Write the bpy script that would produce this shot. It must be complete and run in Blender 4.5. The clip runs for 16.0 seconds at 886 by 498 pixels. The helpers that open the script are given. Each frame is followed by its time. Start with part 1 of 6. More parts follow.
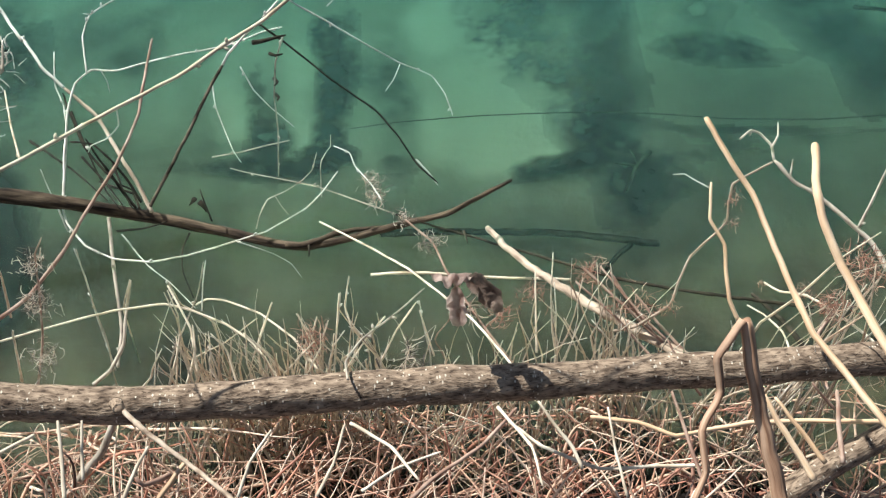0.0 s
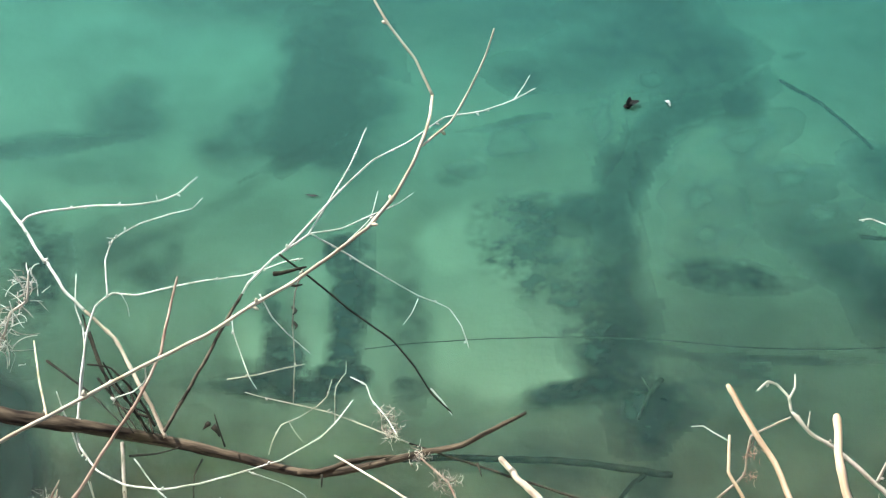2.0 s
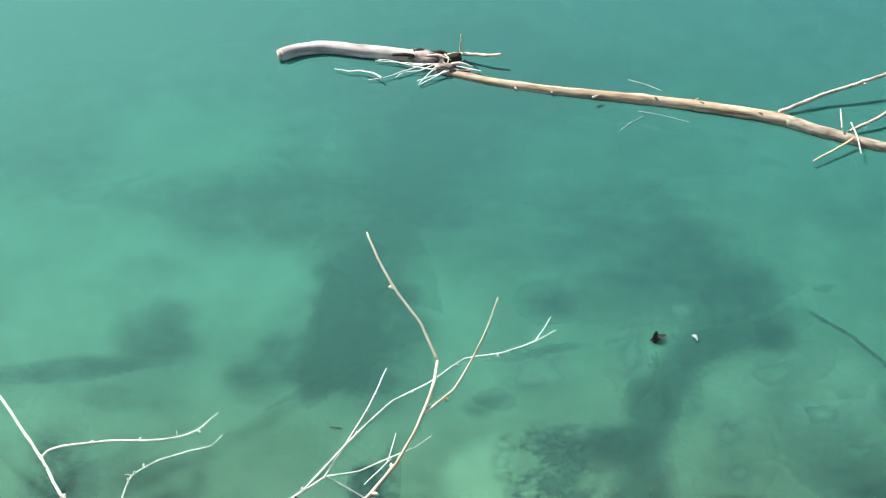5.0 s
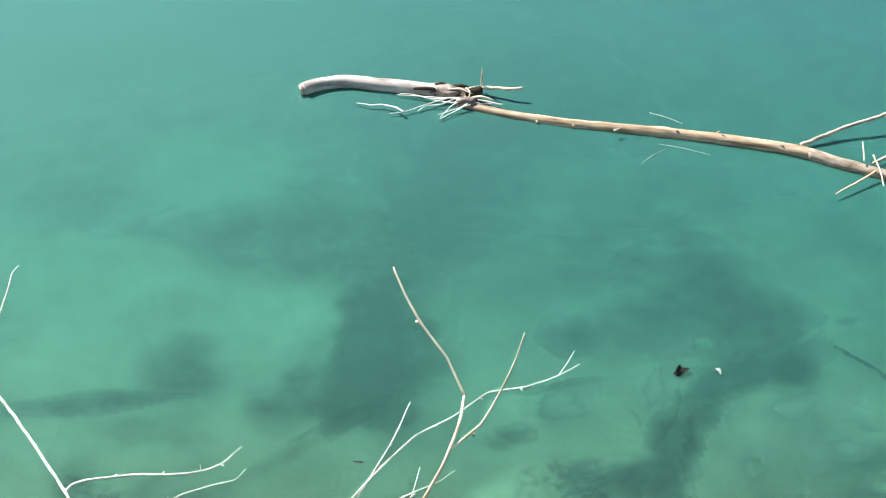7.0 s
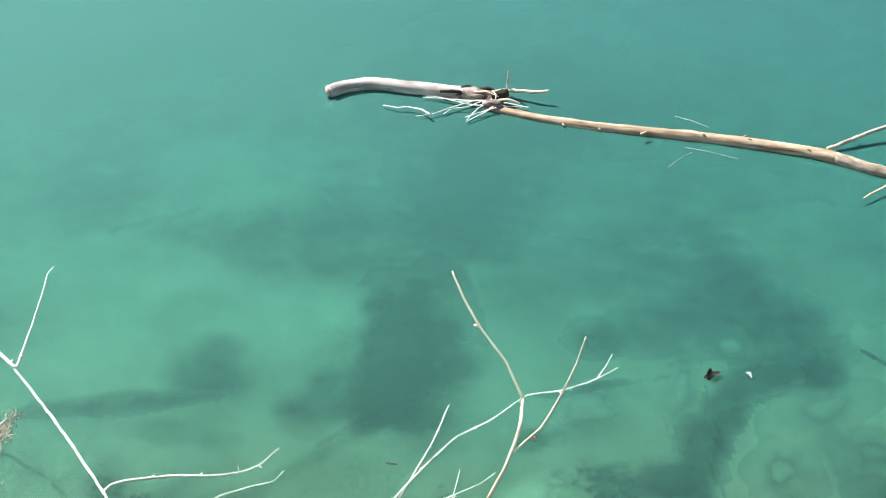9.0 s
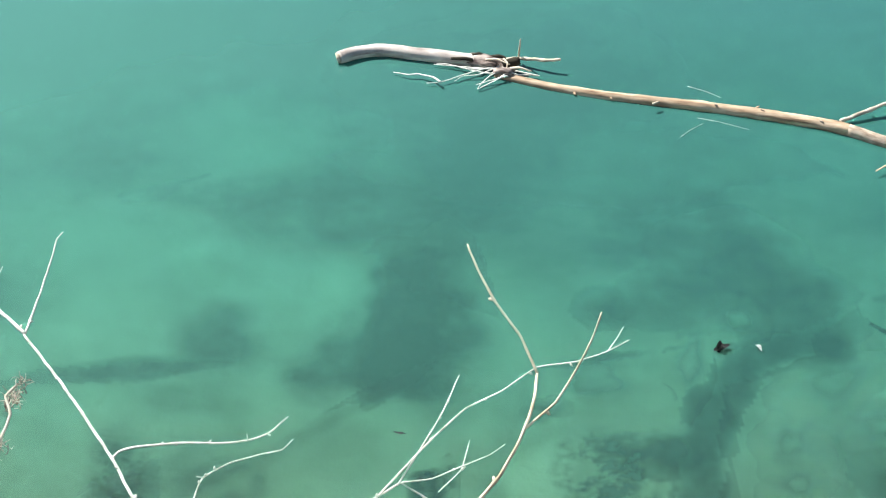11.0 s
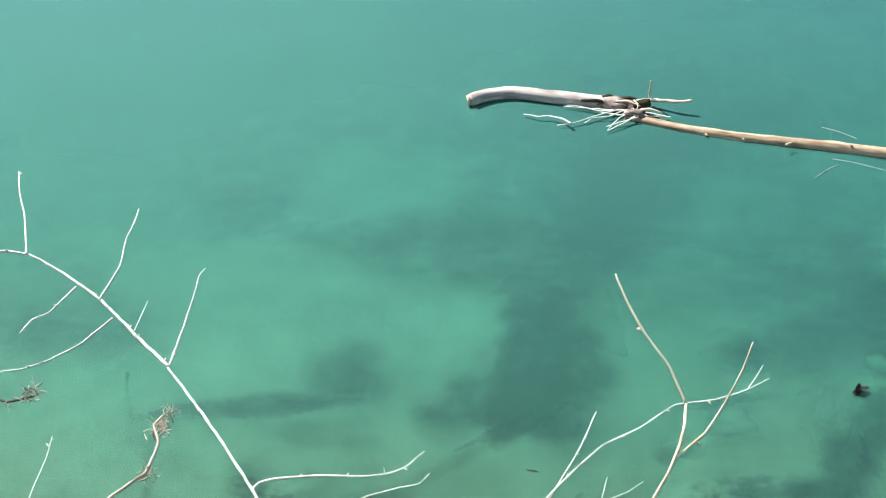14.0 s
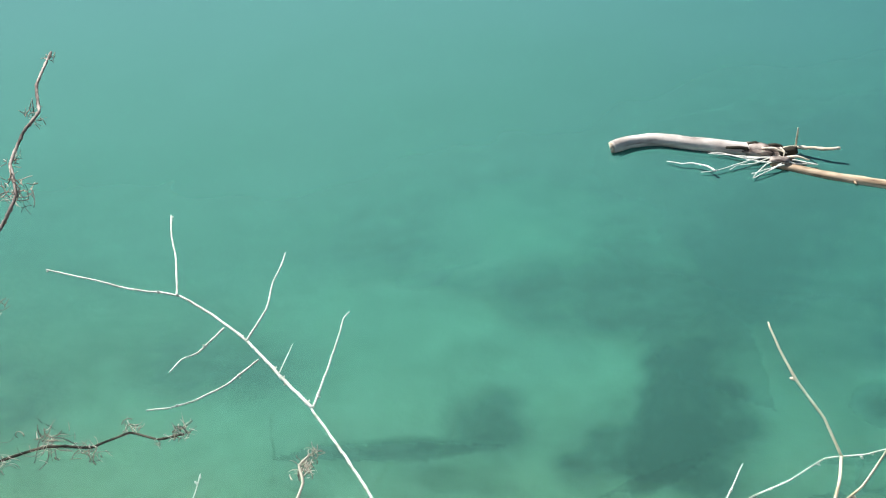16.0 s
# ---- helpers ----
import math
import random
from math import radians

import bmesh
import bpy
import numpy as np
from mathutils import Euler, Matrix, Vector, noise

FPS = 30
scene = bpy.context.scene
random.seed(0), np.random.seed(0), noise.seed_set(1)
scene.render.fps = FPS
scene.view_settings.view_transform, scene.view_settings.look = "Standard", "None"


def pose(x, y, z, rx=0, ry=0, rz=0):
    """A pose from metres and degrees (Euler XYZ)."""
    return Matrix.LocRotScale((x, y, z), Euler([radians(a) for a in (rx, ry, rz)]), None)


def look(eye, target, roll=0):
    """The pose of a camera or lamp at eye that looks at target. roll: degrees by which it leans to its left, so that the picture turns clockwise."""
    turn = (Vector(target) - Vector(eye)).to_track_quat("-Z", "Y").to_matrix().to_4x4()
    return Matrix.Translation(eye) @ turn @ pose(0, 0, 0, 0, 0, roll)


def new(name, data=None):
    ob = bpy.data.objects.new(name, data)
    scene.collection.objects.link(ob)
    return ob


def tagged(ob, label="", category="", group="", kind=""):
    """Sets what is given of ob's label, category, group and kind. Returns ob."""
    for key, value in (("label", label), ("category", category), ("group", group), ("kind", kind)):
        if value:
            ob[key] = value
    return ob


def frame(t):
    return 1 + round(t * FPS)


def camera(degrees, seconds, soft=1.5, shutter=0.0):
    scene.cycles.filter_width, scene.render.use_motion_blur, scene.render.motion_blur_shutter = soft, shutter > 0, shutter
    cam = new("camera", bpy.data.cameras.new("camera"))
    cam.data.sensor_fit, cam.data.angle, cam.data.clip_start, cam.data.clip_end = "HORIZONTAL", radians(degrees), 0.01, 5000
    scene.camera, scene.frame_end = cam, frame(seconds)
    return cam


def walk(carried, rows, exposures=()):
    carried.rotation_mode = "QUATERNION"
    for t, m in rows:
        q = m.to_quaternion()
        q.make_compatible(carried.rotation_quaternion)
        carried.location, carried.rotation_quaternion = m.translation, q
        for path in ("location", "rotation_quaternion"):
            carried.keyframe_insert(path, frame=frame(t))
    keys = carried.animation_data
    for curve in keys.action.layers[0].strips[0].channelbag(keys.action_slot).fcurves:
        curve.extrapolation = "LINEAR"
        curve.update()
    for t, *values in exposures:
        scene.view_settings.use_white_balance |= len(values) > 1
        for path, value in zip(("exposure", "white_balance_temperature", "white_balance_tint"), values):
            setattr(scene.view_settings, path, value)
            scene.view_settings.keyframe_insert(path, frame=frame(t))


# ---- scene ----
# ---- camera: hand-held on the bank, tilting up and then turning left ----
cam = camera(36, 16.0, 1.15)
walk(cam, [
    (0.0, pose(-0.022, -0.122, 2.074, 34.31, -0.06, -2.88)),
    (0.5, pose(-0.038, -0.114, 2.091, 36.32, -0.55, -2.63)),
    (1.0, pose(-0.043, -0.103, 2.104, 38.10, -0.72, -2.36)),
    (1.5, pose(-0.057, -0.088, 2.123, 40.02, -0.96, -2.22)),
    (2.0, pose(-0.048, -0.051, 2.146, 41.65, -0.84, -1.90)),
    (2.5, pose(-0.037, -0.053, 2.149, 43.62, -0.78, -1.55)),
    (3.0, pose(-0.038, -0.030, 2.156, 45.33, -0.69, -1.49)),
    (3.5, pose(-0.036, -0.014, 2.173, 47.05, -0.79, -1.11)),
    (4.0, pose(-0.028, -0.019, 2.178, 48.53, -0.58, -0.90)),
    (4.5, pose(-0.023, -0.012, 2.187, 49.47, -0.47, -0.50)),
    (5.0, pose(0.000, 0.000, 2.200, 50.00, -0.00, 0.00)),
    (7.5, pose(-0.018, 0.000, 2.204, 51.43, 0.60, 0.64)),
    (8.0, pose(-0.043, 0.002, 2.203, 51.43, 0.66, 0.76)),
    (8.5, pose(-0.062, -0.005, 2.212, 51.48, 0.55, 0.82)),
    (11.0, pose(-0.084, 0.010, 2.210, 49.97, 0.12, 1.42)),
    (11.5, pose(-0.091, 0.026, 2.203, 49.44, 0.08, 1.75)),
    (12.0, pose(-0.117, 0.009, 2.229, 49.15, 0.05, 1.78)),
    (12.5, pose(-0.134, -0.005, 2.213, 49.80, 0.40, 2.38)),
    (13.0, pose(-0.128, -0.018, 2.199, 50.66, 1.25, 3.20)),
    (13.5, pose(-0.127, -0.020, 2.202, 51.39, 2.04, 4.21)),
    (14.0, pose(-0.119, -0.021, 2.207, 52.09, 2.97, 5.45)),
    (14.5, pose(-0.109, -0.024, 2.203, 52.85, 4.01, 6.92)),
    (15.0, pose(-0.108, -0.022, 2.198, 53.55, 4.91, 8.44)),
    (15.5, pose(-0.113, -0.020, 2.207, 53.98, 5.66, 9.64)),
    (16.0, pose(-0.133, -0.027, 2.207, 54.46, 5.87, 10.42)),
], exposures=[(0.0, 0.53), (0.6, 0.62), (1.0, 0.68), (1.5, 0.84), (3.0, 0.95), (5.0, 1.02), (12.5, 1.05), (16.0, 0.90)])

# ---- light: high sun over the water, clear sky ----
SUN_ELEV, SUN_FROM = radians(50), (-0.72, 0.69)      # plan direction towards the sun
world = bpy.data.worlds.new("sky")
scene.world = world
world.use_nodes = True
wn = world.node_tree.nodes
sky = wn.new("ShaderNodeTexSky")
sky.sky_type, sky.sun_disc = "NISHITA", False
sky.sun_elevation = SUN_ELEV
sky.sun_rotation = math.atan2(SUN_FROM[0], SUN_FROM[1])
wn["Background"].inputs["Strength"].default_value = 0.05
world.node_tree.links.new(sky.outputs["Color"], wn["Background"].inputs["Color"])
sun = new("sun", bpy.data.lights.new("sun", "SUN"))
sun.data.energy, sun.data.angle, sun.data.color = 5.0, radians(0.6), (1.0, 0.975, 0.94)
flat = math.hypot(*SUN_FROM)
sun.matrix_world = look((0, 0, 0), (-SUN_FROM[0] / flat, -SUN_FROM[1] / flat, -math.tan(SUN_ELEV)))


# ---- materials ----
def material(name):
    m = bpy.data.materials.new(name)
    m.use_nodes = True
    nt = m.node_tree
    return m, nt.nodes, nt.links, nt.nodes["Principled BSDF"]


def ramp(nodes, links, source, stops):
    r = nodes.new("ShaderNodeValToRGB")
    while len(r.color_ramp.elements) < len(stops):
        r.color_ramp.elements.new(0.5)
    for e, (at, c) in zip(r.color_ramp.elements, stops):
        e.position, e.color = at, (*c, 1)
    links.new(source, r.inputs["Fac"])
    return r.outputs["Color"]


def mixed(nodes, links, fac, a, b, blend="MIX"):
    m = nodes.new("ShaderNodeMix")
    m.data_type, m.blend_type = "RGBA", blend
    for sock, v in ((m.inputs[0], fac), (m.inputs[6], a), (m.inputs[7], b)):
        if isinstance(v, (int, float)):
            sock.default_value = v
        elif isinstance(v, tuple):
            sock.default_value = (*v, 1)
        else:
            links.new(v, sock)
    return m.outputs[2]


def noise_tex(nodes, links, scale, detail=4.0, rough=0.55, stretch=None, coord="Object"):
    tc = nodes.new("ShaderNodeTexCoord")
    n = nodes.new("ShaderNodeTexNoise")
    n.inputs["Scale"].default_value, n.inputs["Detail"].default_value = scale, detail
    n.inputs["Roughness"].default_value = rough
    src = tc.outputs[coord]
    if stretch:
        mp = nodes.new("ShaderNodeMapping")
        mp.inputs["Scale"].default_value = stretch
        links.new(src, mp.inputs["Vector"])
        src = mp.outputs["Vector"]
    links.new(src, n.inputs["Vector"])
    return n.outputs["Fac"]


def bark(name, dark, mid, light, rough=0.75, grain=90.0, bump=0.35, specks=None, fibre=0.35):
    """Wood or bark: grain and blotches in three tones, with relief; UV u runs round the stem and v along it in metres."""
    m, n, l, b = material(name)
    uv = n.new("ShaderNodeUVMap")
    mp = n.new("ShaderNodeMapping")
    mp.inputs["Scale"].default_value = (1.0, 0.4 if specks else fibre, 1.0)
    info = n.new("ShaderNodeObjectInfo")
    shift = n.new("ShaderNodeVectorMath")
    shift.operation = "MULTIPLY_ADD"
    shift.inputs[1].default_value = (37.0, 91.0, 0.0)
    l.new(info.outputs["Random"], shift.inputs[0])
    l.new(uv.outputs["UV"], shift.inputs[2])
    l.new(shift.outputs[0], mp.inputs["Vector"])
    fine = n.new("ShaderNodeTexNoise")
    fine.inputs["Scale"].default_value, fine.inputs["Detail"].default_value = grain, 5
    l.new(mp.outputs["Vector"], fine.inputs["Vector"])
    blot = noise_tex(n, l, 14.0, 4)
    col = ramp(n, l, fine.outputs["Fac"], [(0.28, dark), (0.43, mid), (0.64, light)])
    col = mixed(n, l, ramp(n, l, blot, [(0.45, (0, 0, 0)), (0.70, (0.25, 0.25, 0.25) if specks else (0.5, 0.5, 0.5))]), col, dark)
    hsv = n.new("ShaderNodeHueSaturation")
    mr = n.new("ShaderNodeMapRange")
    mr.inputs["To Min"].default_value, mr.inputs["To Max"].default_value = 0.92, 1.08
    l.new(info.outputs["Random"], mr.inputs["Value"])
    l.new(mr.outputs["Result"], hsv.inputs["Value"])
    l.new(col, hsv.inputs["Color"])
    col = hsv.outputs["Color"]
    height = fine.outputs["Fac"]
    if specks:
        v = n.new("ShaderNodeTexVoronoi")
        v.inputs["Scale"].default_value = 1.0
        mv = n.new("ShaderNodeMapping")
        mv.inputs["Scale"].default_value = (95, 180, 1)
        l.new(uv.outputs["UV"], mv.inputs["Vector"])
        l.new(mv.outputs["Vector"], v.inputs["Vector"])
        dots = ramp(n, l, v.outputs["Distance"], [(0.14, (1, 1, 1)), (0.26, (0, 0, 0))])
        sparse = ramp(n, l, noise_tex(n, l, 60.0, 2), [(0.46, (0, 0, 0)), (0.54, (0.95, 0.95, 0.95))])
        dots = mixed(n, l, 1.0, dots, sparse, "MULTIPLY")
        crack = n.new("ShaderNodeTexNoise")
        crack.inputs["Scale"].default_value, crack.inputs["Detail"].default_value = 340, 6
        mc = n.new("ShaderNodeMapping")
        mc.inputs["Scale"].default_value = (1.0, 0.34, 1.0)
        l.new(uv.outputs["UV"], mc.inputs["Vector"])
        l.new(mc.outputs["Vector"], crack.inputs["Vector"])
        lines = ramp(n, l, crack.outputs["Fac"], [(0.35, (0.16, 0.14, 0.13)), (0.46, (1, 1, 1))])
        col = mixed(n, l, 0.8, col, lines, "MULTIPLY")
        height = crack.outputs["Fac"]
        col = mixed(n, l, dots, col, specks)
    l.new(col, b.inputs["Base Color"])
    b.inputs["Roughness"].default_value = rough
    b.inputs["Specular IOR Level"].default_value = 0.25
    bp = n.new("ShaderNodeBump")
    bp.inputs["Strength"].default_value, bp.inputs["Distance"].default_value = bump, 0.004
    l.new(height, bp.inputs["Height"])
    l.new(bp.outputs["Normal"], b.inputs["Normal"])
    return m


TWIG = bark("bleached_twig_bark", (0.27, 0.245, 0.195), (0.62, 0.605, 0.52), (0.78, 0.785, 0.71), 0.6)
TWIG_WARM = bark("warm_twig_bark", (0.28, 0.20, 0.12), (0.60, 0.50, 0.35), (0.78, 0.71, 0.54), 0.55)
TWIG_GREY = bark("grey_twig_bark", (0.16, 0.135, 0.10), (0.42, 0.365, 0.285), (0.64, 0.585, 0.47), 0.7)
TWIG_DARK = bark("dark_wet_twig_bark", (0.010, 0.008, 0.005), (0.021, 0.018, 0.011), (0.065, 0.056, 0.036), 0.9)
BARK_BROWN = bark("brown_branch_bark", (0.010, 0.007, 0.005), (0.050, 0.037, 0.024), (0.165, 0.128, 0.083), 0.9, 70, 1.0, None, 0.22)
VINE = bark("red_brown_vine_bark", (0.16, 0.085, 0.06), (0.32, 0.20, 0.145), (0.54, 0.41, 0.32), 0.7)
VINE_DARK = bark("dark_vine_bark", (0.008, 0.006, 0.004), (0.024, 0.019, 0.012), (0.15, 0.122, 0.085), 0.85)
STEM_BROWN = bark("brown_stem", (0.13, 0.068, 0.042), (0.40, 0.235, 0.145), (0.68, 0.48, 0.33), 0.6, 150, 0.8, None, 0.04)
TAN = bark("tan_dry_stem", (0.34, 0.20, 0.11), (0.64, 0.445, 0.27), (0.80, 0.635, 0.44), 0.55, 120, 0.5, None, 0.06)
TANWOOD = bark("peeled_tan_wood", (0.14, 0.085, 0.05), (0.42, 0.30, 0.19), (0.64, 0.51, 0.36), 0.65, 90, 0.6, None, 0.10)
PALE = bark("pale_dry_wood", (0.32, 0.24, 0.16), (0.66, 0.575, 0.43), (0.80, 0.74, 0.59), 0.65)
PALE_GREY = bark("bleached_driftwood", (0.20, 0.16, 0.14), (0.46, 0.41, 0.365), (0.70, 0.65, 0.59), 0.6, 35)
STICK = bark("peeled_beige_stick", (0.15, 0.11, 0.08), (0.36, 0.285, 0.205), (0.58, 0.49, 0.375), 0.7, 90, 0.9, None, 0.14)
ROOT = bark("white_root_fibre", (0.50, 0.48, 0.42), (0.74, 0.74, 0.66), (0.84, 0.85, 0.78), 0.6)
KNOTTED = bark("half_barked_driftwood", (0.020, 0.014, 0.012), (0.13, 0.095, 0.08), (0.52, 0.44, 0.38), 0.75, 60, 1.0)
STUB = bark("grey_tan_stub_bark", (0.14, 0.10, 0.072), (0.32, 0.25, 0.18), (0.50, 0.42, 0.33), 0.7)
LOG = bark("rough_grey_log_bark", (0.055, 0.038, 0.027), (0.21, 0.155, 0.108), (0.42, 0.325, 0.23), 0.9, 130, 0.6, (0.70, 0.63, 0.50))
SUNK = bark("waterlogged_wood", (0.030, 0.026, 0.015), (0.055, 0.047, 0.028), (0.085, 0.073, 0.046), 0.95)
SUNK_PALE = bark("silted_root", (0.05, 0.058, 0.045), (0.12, 0.13, 0.10), (0.22, 0.23, 0.18), 0.9)


def water_material():
    m, n, l, b = material("milky_green_water")
    n.remove(b)
    tc = n.new("ShaderNodeTexCoord")
    sep = n.new("ShaderNodeSeparateXYZ")
    l.new(tc.outputs["Object"], sep.inputs["Vector"])
    # glacial silt thickens away from the shore
    mr = n.new("ShaderNodeMapRange")
    mr.interpolation_type = "SMOOTHSTEP"
    for k, v in (("From Min", 0.9), ("From Max", 5.7), ("To Min", 0.23), ("To Max", 0.85)):
        mr.inputs[k].default_value = v
    cloud = noise_tex(n, l, 1.1, 3)
    add = n.new("ShaderNodeMath")
    add.operation = "MULTIPLY_ADD"
    add.inputs[1].default_value = 1.0
    l.new(cloud, add.inputs[0])
    l.new(sep.outputs["Y"], add.inputs[2])
    off = n.new("ShaderNodeMath")
    off.operation = "SUBTRACT"
    off.inputs[1].default_value = 0.5
    l.new(add.outputs[0], off.inputs[0])
    side = n.new("ShaderNodeMapRange")
    for k, v in (("From Min", -2.6), ("From Max", -0.2), ("To Min", 0.6), ("To Max", 0.0)):
        side.inputs[k].default_value = v
    l.new(sep.outputs["X"], side.inputs["Value"])
    sum_ = n.new("ShaderNodeMath")
    l.new(off.outputs[0], sum_.inputs[0])
    l.new(side.outputs["Result"], sum_.inputs[1])
    l.new(sum_.outputs[0], mr.inputs["Value"])
    # near the shore light wanders through the thin silt, so shadows on the water are soft there
    thin = n.new("ShaderNodeSubsurfaceScattering")
    thin.falloff = "BURLEY"
    thin.inputs["Scale"].default_value = 0.14
    thin.inputs["Radius"].default_value = (0.7, 1.0, 0.95)
    thick = n.new("ShaderNodeBsdfDiffuse")
    near = n.new("ShaderNodeMapRange")
    for k, v in (("From Min", 1.6), ("From Max", 2.2)):
        near.inputs[k].default_value = v
    l.new(sep.outputs["Y"], near.inputs["Value"])
    silt = n.new("ShaderNodeMixShader")
    l.new(near.outputs["Result"], silt.inputs["Fac"])
    l.new(thin.outputs[0], silt.inputs[1])
    l.new(thick.outputs[0], silt.inputs[2])
    tone = n.new("ShaderNodeMapRange")
    for k, v in (("From Min", 0.8), ("From Max", 6.4)):
        tone.inputs[k].default_value = v
    l.new(off.outputs[0], tone.inputs["Value"])
    hue = ramp(n, l, tone.outputs["Result"], [
        (0.0, (0.066, 0.098, 0.074)), (0.12, (0.062, 0.150, 0.119)), (0.25, (0.060, 0.220, 0.177)), (0.38, (0.058, 0.234, 0.198)),
        (0.50, (0.061, 0.228, 0.201)), (0.75, (0.063, 0.206, 0.204)), (1.0, (0.075, 0.200, 0.216))])
    # the silt plume is denser upstream, to the left
    plume = n.new("ShaderNodeMapRange")
    plume.interpolation_type = "SMOOTHSTEP"
    for k, v in (("From Min", -1.6), ("From Max", 1.4)):
        plume.inputs[k].default_value = v
    l.new(sep.outputs["X"], plume.inputs["Value"])
    tint = mixed(n, l, 1.0, hue, ramp(n, l, plume.outputs["Result"], [(0.0, (1.15, 1.0, 0.94)), (1.0, (0.68, 0.725, 0.75))]), "MULTIPLY")
    l.new(tint, thin.inputs["Color"])
    l.new(tint, thick.inputs["Color"])
    bend = n.new("ShaderNodeBsdfRefraction")
    # deeper water takes more of the red
    deep = n.new("ShaderNodeMapRange")
    for k, v in (("From Min", 1.0), ("From Max", 3.2)):
        deep.inputs[k].default_value = v
    l.new(sep.outputs["Y"], deep.inputs["Value"])
    l.new(ramp(n, l, deep.outputs["Result"], [(0.0, (0.70, 0.77, 0.67)), (0.36, (0.53, 0.76, 0.675)), (1.0, (0.38, 0.84, 0.785))]), bend.inputs["Color"])
    bend.inputs["IOR"].default_value = 1.33
    blur = n.new("ShaderNodeMapRange")
    for k, v in (("From Min", 1.0), ("From Max", 4.2), ("To Min", 0.05), ("To Max", 0.16)):
        blur.inputs[k].default_value = v
    l.new(sep.outputs["Y"], blur.inputs["Value"])
    l.new(blur.outputs["Result"], bend.inputs["Roughness"])
    body = n.new("ShaderNodeMixShader")
    l.new(mr.outputs["Result"], body.inputs["Fac"])
    l.new(bend.outputs[0], body.inputs[1])
    l.new(silt.outputs[0], body.inputs[2])
    gloss = n.new("ShaderNodeBsdfGlossy")
    gloss.inputs["Roughness"].default_value = 0.02
    rip = noise_tex(n, l, 3.0, 0)
    bp = n.new("ShaderNodeBump")
    bp.inputs["Strength"].default_value, bp.inputs["Distance"].default_value = 0.03, 0.02
    l.new(rip, bp.inputs["Height"])
    l.new(bp.outputs["Normal"], gloss.inputs["Normal"])
    fr = n.new("ShaderNodeFresnel")
    fr.inputs["IOR"].default_value = 1.33
    l.new(bp.outputs["Normal"], fr.inputs["Normal"])
    top = n.new("ShaderNodeMixShader")
    l.new(fr.outputs[0], top.inputs["Fac"])
    l.new(body.outputs[0], top.inputs[1])
    l.new(gloss.outputs[0], top.inputs[2])
    l.new(top.outputs[0], n["Material Output"].inputs["Surface"])
    return m


def sand_colour(n, l):
    """Silty sand with mottling at three sizes; dark leaf mud lies along the shore."""
    big, mid, fine = noise_tex(n, l, 1.3, 5), noise_tex(n, l, 5.0, 4), noise_tex(n, l, 40, 4)
    sand = ramp(n, l, big, [(0.34, (0.44, 0.45, 0.32)), (0.50, (0.58, 0.59, 0.44)), (0.64, (0.70, 0.71, 0.54))])
    sand = mixed(n, l, 0.35, sand, ramp(n, l, mid, [(0.35, (0.24, 0.25, 0.17)), (0.6, (0.50, 0.51, 0.38))]))
    sand = mixed(n, l, 0.06, sand, ramp(n, l, fine, [(0.3, (0.12, 0.12, 0.08)), (0.7, (0.45, 0.44, 0.32))]))
    mud = ramp(n, l, mid, [(0.35, (0.16, 0.125, 0.09)), (0.65, (0.355, 0.285, 0.21))])
    geo = n.new("ShaderNodeNewGeometry")
    sep = n.new("ShaderNodeSeparateXYZ")
    l.new(geo.outputs["Position"], sep.inputs["Vector"])
    edge = n.new("ShaderNodeMath")
    edge.operation = "MULTIPLY_ADD"
    edge.inputs[1].default_value = 0.9
    l.new(big, edge.inputs[0])
    l.new(sep.outputs["Y"], edge.inputs[2])
    mr = n.new("ShaderNodeMapRange")
    mr.interpolation_type = "SMOOTHSTEP"
    for k, v in (("From Min", 1.55), ("From Max", 2.55)):
        mr.inputs[k].default_value = v
    l.new(edge.outputs[0], mr.inputs["Value"])
    at = n.new("ShaderNodeAttribute")
    at.attribute_name = "pale_sand"
    rag = n.new("ShaderNodeMath")
    rag.operation = "MULTIPLY_ADD"
    rag.inputs[1].default_value = 0.5
    l.new(mid, rag.inputs[0])
    l.new(at.outputs["Fac"], rag.inputs[2])
    drift = n.new("ShaderNodeMapRange")
    drift.interpolation_type = "SMOOTHSTEP"
    for k, v in (("From Min", 0.25), ("From Max", 1.1), ("To Max", 0.95)):
        drift.inputs[k].default_value = v
    l.new(rag.outputs[0], drift.inputs["Value"])
    bed = mixed(n, l, mr.outputs["Result"], mud, sand)
    bright = ramp(n, l, mid, [(0.3, (0.68, 0.69, 0.52)), (0.7, (0.80, 0.80, 0.62))])
    return mixed(n, l, drift.outputs["Result"], bed, bright), fine, sep.outputs["Z"]


def bed_material():
    m, n, l, b = material("silty_bed_and_shade_black_soil")
    sand, fine, z = sand_colour(n, l)
    # bank soil, coloured near black to paint deep shade into the vine gaps
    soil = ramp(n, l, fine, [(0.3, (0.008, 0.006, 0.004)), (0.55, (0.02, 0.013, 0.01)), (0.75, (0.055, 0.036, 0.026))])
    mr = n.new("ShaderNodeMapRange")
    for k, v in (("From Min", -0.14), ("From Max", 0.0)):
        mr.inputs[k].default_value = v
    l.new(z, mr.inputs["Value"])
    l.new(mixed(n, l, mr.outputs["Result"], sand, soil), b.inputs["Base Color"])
    b.inputs["Roughness"].default_value = 0.95
    bp = n.new("ShaderNodeBump")
    bp.inputs["Strength"].default_value, bp.inputs["Distance"].default_value = 0.2, 0.02
    l.new(fine, bp.inputs["Height"])
    l.new(bp.outputs["Normal"], b.inputs["Normal"])
    return m


